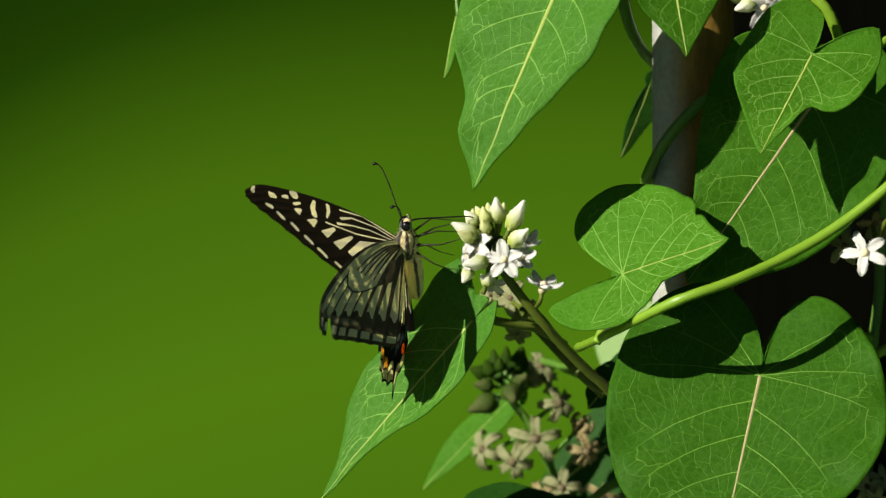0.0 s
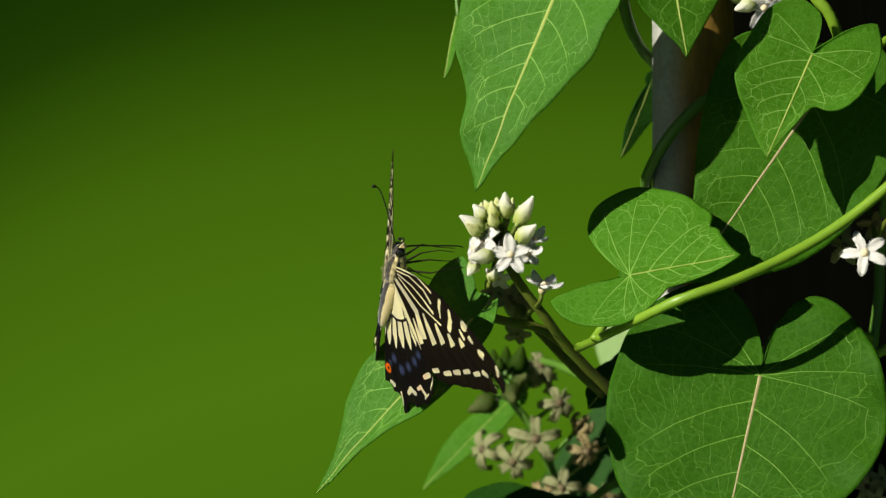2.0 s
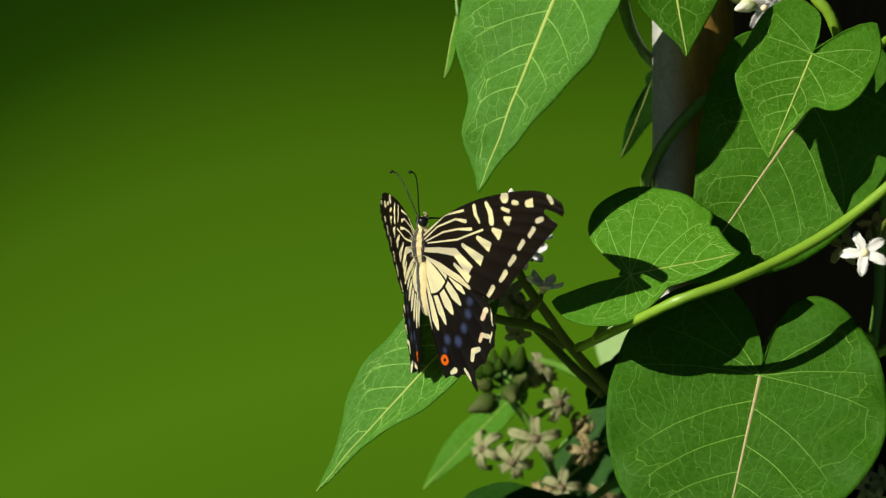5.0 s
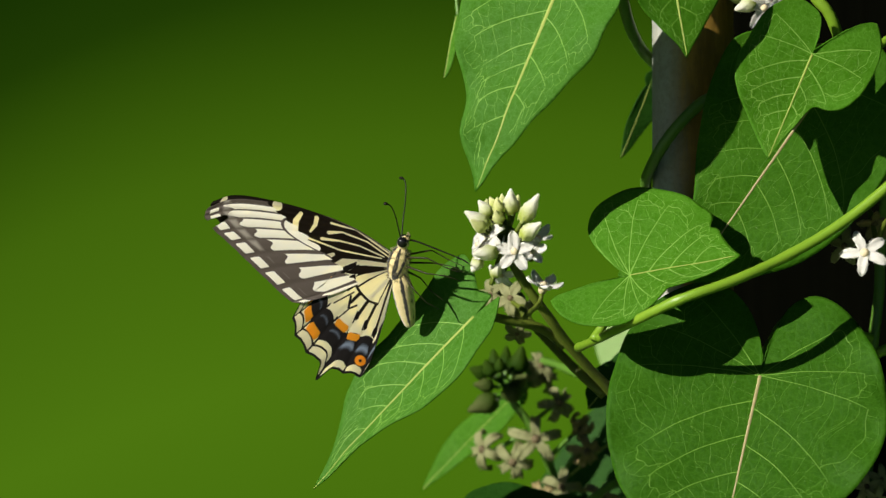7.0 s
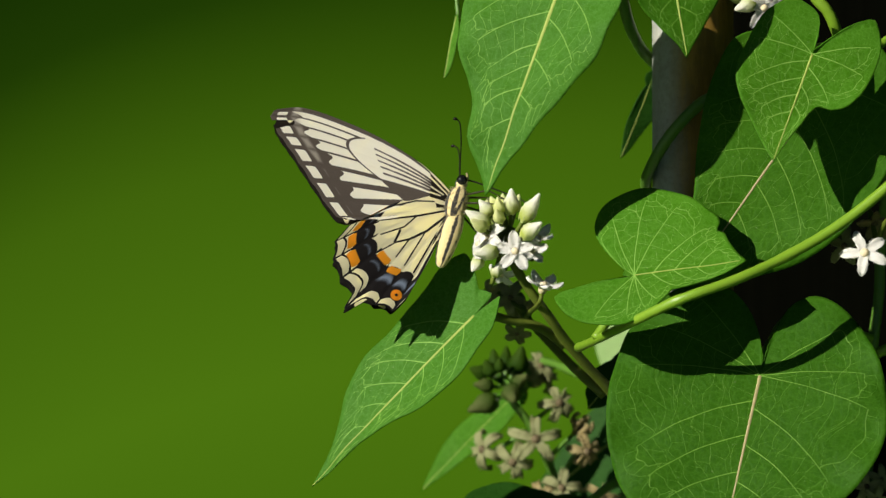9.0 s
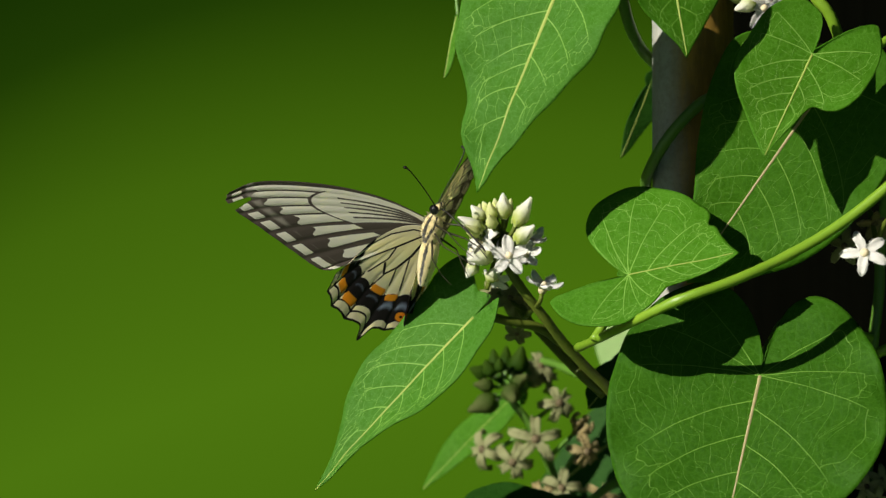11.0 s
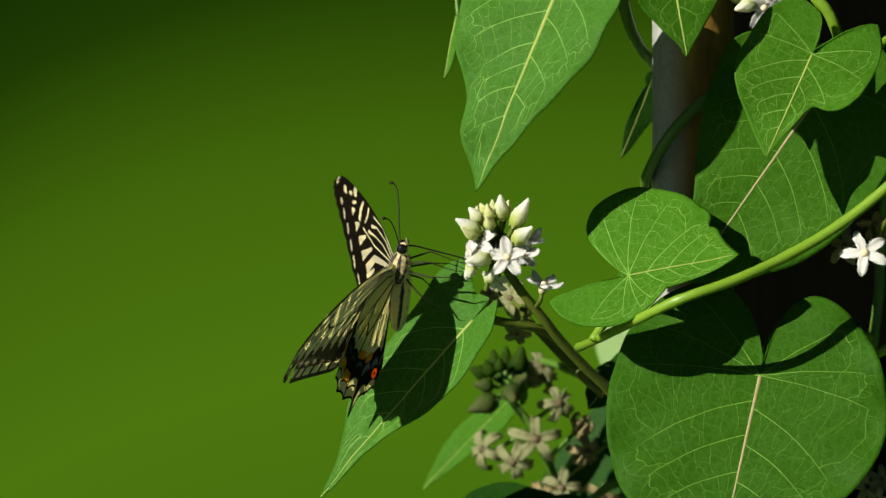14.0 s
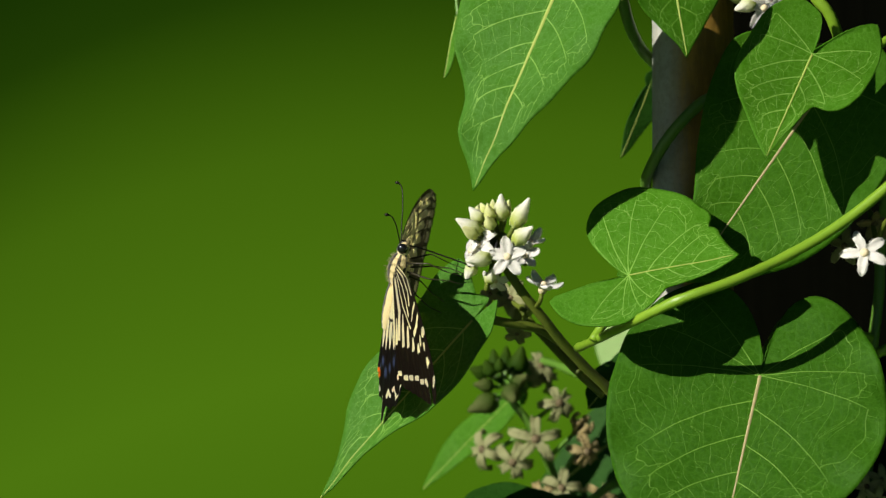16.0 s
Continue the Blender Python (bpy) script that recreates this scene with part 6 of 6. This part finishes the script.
    (12.3, (-9.3, -3.0, -3.7), (0.724, 0.186, -0.626, -0.222), 1, 7, -15, -15, -6, 0, -2, -1, 1),
    (12.5, (-9.6, -3.0, -3.5), (0.729, 0.184, -0.628, -0.201), -5, 2, -15, -14, 13, 1, 2, 0, 1),
    (12.7, (-9.6, -3.0, -4.1), (0.732, 0.189, -0.624, -0.198), 1, 5, -15, -15, -6, 0, -0, -1, 0),
    (13, (-9.6, -3.0, -4.3), (0.745, 0.148, -0.619, -0.201), -14, -3, -18, -15, 10, 2, 2, 1, 5),
    (13.1, (-9.5, -3.0, -5.2), (0.734, 0.187, -0.619, -0.207), -8, -15, -14, -14, -6, 0, -1, 2, -1),
    (13.5, (-9.5, -3.0, -4.2), (0.755, 0.126, -0.611, -0.201), -13, -10, -21, -13, 5, 0, 5, 1, 11),
    (13.8, (-9.5, -3.0, -3.7), (0.734, 0.172, -0.626, -0.198), 4, 6, -18, -17, -6, 0, 0, -0, 0),
    (13.9, (-10.2, -3.0, -4.1), (0.720, 0.170, -0.639, -0.211), 15, 12, -16, -17, -6, 0, -3, -1, -0),
    (14, (-9.6, -3.0, -4.6), (0.739, 0.152, -0.631, -0.179), 27, 24, -23, -14, -3, 6, 11, -11, -3),
    (14.1, (-9.6, -3.0, -3.2), (0.731, 0.173, -0.627, -0.206), 32, 29, -21, -21, -6, 0, 4, -4, -0),
    (14.2, (-9.9, -3.0, -3.1), (0.737, 0.181, -0.618, -0.206), 24, 25, -20, -22, -6, 0, 1, -4, 0),
    (14.4, (-9.8, -3.0, -4.4), (0.731, 0.173, -0.631, -0.195), 1, 5, -18, -18, -6, 0, 0, -0, 0),
    (14.5, (-9.7, -3.0, -5.0), (0.734, 0.179, -0.627, -0.189), -2, 3, -17, -15, 3, -3, 3, -0, 0),
    (15, (-9.6, -3.0, -4.7), (0.745, 0.145, -0.621, -0.198), -11, 0, -18, -15, 6, -2, 3, 0, 11),
    (15.2, (-10.0, -3.0, -4.3), (0.739, 0.186, -0.617, -0.195), 14, 10, -17, -18, -6, 0, -4, -1, -0),
    (15.3, (-9.6, -3.0, -3.7), (0.736, 0.187, -0.617, -0.208), 27, 22, -21, -21, -6, 0, 1, -3, -0),
    (15.4, (-8.3, -3.0, -3.9), (0.681, 0.163, -0.678, -0.222), 26, 25, -16, -15, -6, 0, 0, 0, -0),
    (15.5, (-9.8, -3.0, -4.7), (0.738, 0.180, -0.620, -0.199), 9, 13, -20, -18, 1, 10, -4, -2, 0),
    (15.7, (-8.9, -3.0, -3.5), (0.739, 0.185, -0.621, -0.184), -13, -3, -17, -16, -6, 0, 1, -0, 1),
    (16, (-9.8, -3.0, -4.6), (0.765, 0.129, -0.606, -0.174), -21, -8, -21, -13, 2, 7, 4, 0, 10),
]


# the breeze: seconds and degrees by which each thing leans
SWAY_BLOSSOM = ((0, -4.06), (0.5, -2.01), (1, 0.31), (1.5, -1.69), (2, -1.54), (2.5, -1.75), (3, -1.7), (3.3, -2.26), (3.5, 0.67), (4.2, 0), (6.3, 0.63), (6.5, 0.12), (7, 0), (7.5, -1.08), (8, -1.13), (8.25, -0.31), (8.5, -5.53), (8.75, -1.54), (9, 0.21), (9.2, 0), (11.3, -2.36), (12, -2.83), (16, -2.67))
SWAY_HANGING = ((0, 0.6), (1, 0.96), (1.5, 0.12), (2, 0), (3, 0.24), (3.3, 0.24), (3.5, -1.8), (4, -0.6), (6.3, -0.72), (6.5, -1.08), (7, 0), (7.5, -0.24), (8, -0.84), (8.5, -1.68), (9, -2.4), (9.2, -1.92), (11.3, -0.24), (12, 0.12), (14.5, -0.12), (16, 0.6))
SWAY_HEART = ((0, 4.26), (0.5, 1.32), (1, -1.29), (1.5, 0.79), (3, 0.3), (3.5, -1.55), (4.2, -1.1), (6.3, 0.53), (7, 0), (8, 1.58), (8.5, 3.96), (9, -2.83), (9.2, -2.11), (11.3, 2.08), (12, 1.13), (16, 1.13))
SWAY_MIDDLE = ((0, -8.41), (0.5, 2.04), (0.6, 3.27), (1, 0.83), (1.5, -0.33), (2, -0.92), (3, -0.27), (3.5, 3.48), (4.2, 1.29), (6.3, -1.6), (6.5, 0.15), (7, 0), (7.5, -0.22), (8, -0.33), (8.5, -5), (9, 2.58), (9.2, 1.99), (11.3, -1.21), (12, -0.86), (16, -0.46))
SHIFT_MIDDLE = ((0, -1.5, 0.25), (0.5, -0.38, 0), (1, 0.5, 0.25), (1.5, 0, 0), (3, 0.12, 0), (3.5, 0.5, 0), (4.2, 0.38, 0), (6.3, 0, 0.38), (6.5, 0, 0.38), (7, 0, 0), (7.5, -0.25, 0), (8, -0.5, 0.25), (8.5, -2.38, 0.62), (8.75, -0.5, 0.25), (9, 1, 0), (9.2, 0.75, 0), (11.3, -0.25, 0.12), (12, -0.25, 0), (16, -0.25, 0))
SWAY_PERCH = ((0, -2.58), (0.5, -0.05), (1, 0.77), (1.5, 0.19), (2, -1.01), (2.5, -1.6), (3, -0.41), (3.5, -1.08), (4.2, -1.71), (6.3, 1.26), (6.5, 1.26), (7, 0), (7.5, -1.2), (8, 0.49), (8.5, -2.68), (8.75, -0.43), (9, 0.57), (9.2, 0.28), (11.3, -0.75), (12, -1.72), (16, -2.34))


def lean(degrees, pivot, home, shift=(0, 0)):
    """The pose of a thing at home that leans clockwise round pivot (mm)."""
    p = Matrix.Translation(mm(pivot))
    return Matrix.Translation((shift[0] * 0.001, 0, shift[1] * 0.001)) @ p @ Matrix.Rotation(radians(degrees), 4, "Y") @ p.inverted() @ home


def at_time(rows, t):
    """A value between rows."""
    xs = [r[0] for r in rows]
    return np.interp(t, xs, [r[1] for r in rows])

def wing_turn(side, raised, swept, tilted=0):
    """A wing's turn on the body: tilted about its span, swept in its own plane, then raised about the body's length."""
    return Matrix.Rotation(radians(side * raised), 4, "X") @ Matrix.Rotation(radians(-side * swept), 4, "Z") @ Matrix.Rotation(radians(-tilted), 4, "Y")


def motions():
    from mathutils import Quaternion
    walk(butterfly, [(t, Matrix.LocRotScale(mm(p), Quaternion(q), None)) for t, p, q, *_ in FLIGHT])
    walk(abdomen, [(r[0], pose(-0.002, 0, -0.0008, 0, r[7], r[8])) for r in FLIGHT])
    for key, side, raised, swept, tilted in (("R", -1, 3, 5, 10), ("L", 1, 4, 6, 11)):
        walk(wings["F" + key], [(r[0], Matrix.Translation((0.0006, 0, 0.0006)) @ wing_turn(side, r[raised], r[swept], r[tilted])) for r in FLIGHT])
        walk(wings["H" + key], [(r[0], Matrix.Translation((-0.0008, 0, 0.0003)) @ wing_turn(side, r[raised] - 1.0, r[swept] * 0.7 + r[9])) for r in FLIGHT])

    foot = (38.8, 18.0, -33.4)
    home = CLUSTERS["white"].matrix_basis.copy()
    walk(CLUSTERS["white"], [(t, lean(a, foot, home)) for t, a in SWAY_BLOSSOM])
    walk(STEMS["flower_stalk"], [(t, lean(a, foot, Matrix.Identity(4))) for t, a in SWAY_BLOSSOM])
    for key, rows, pivot in (("hanging", SWAY_HANGING, None), ("upper_heart", SWAY_HEART, None), ("perch", SWAY_PERCH, (27.7, 14.0, -21.9))):
        home = LEAVES[key].matrix_basis.copy()
        pivot = pivot or tuple((home.translation - mm((0, 0, 0))) * 1000)
        walk(LEAVES[key], [(t, lean(a, pivot, home)) for t, a in rows])
    home = LEAVES["middle_heart"].matrix_basis.copy()
    pivot = tuple((home.translation - mm((0, 0, 0))) * 1000)
    walk(LEAVES["middle_heart"], [(t, lean(at_time(SWAY_MIDDLE, t), pivot, home, (x, z))) for t, x, z in SHIFT_MIDDLE])


motions()
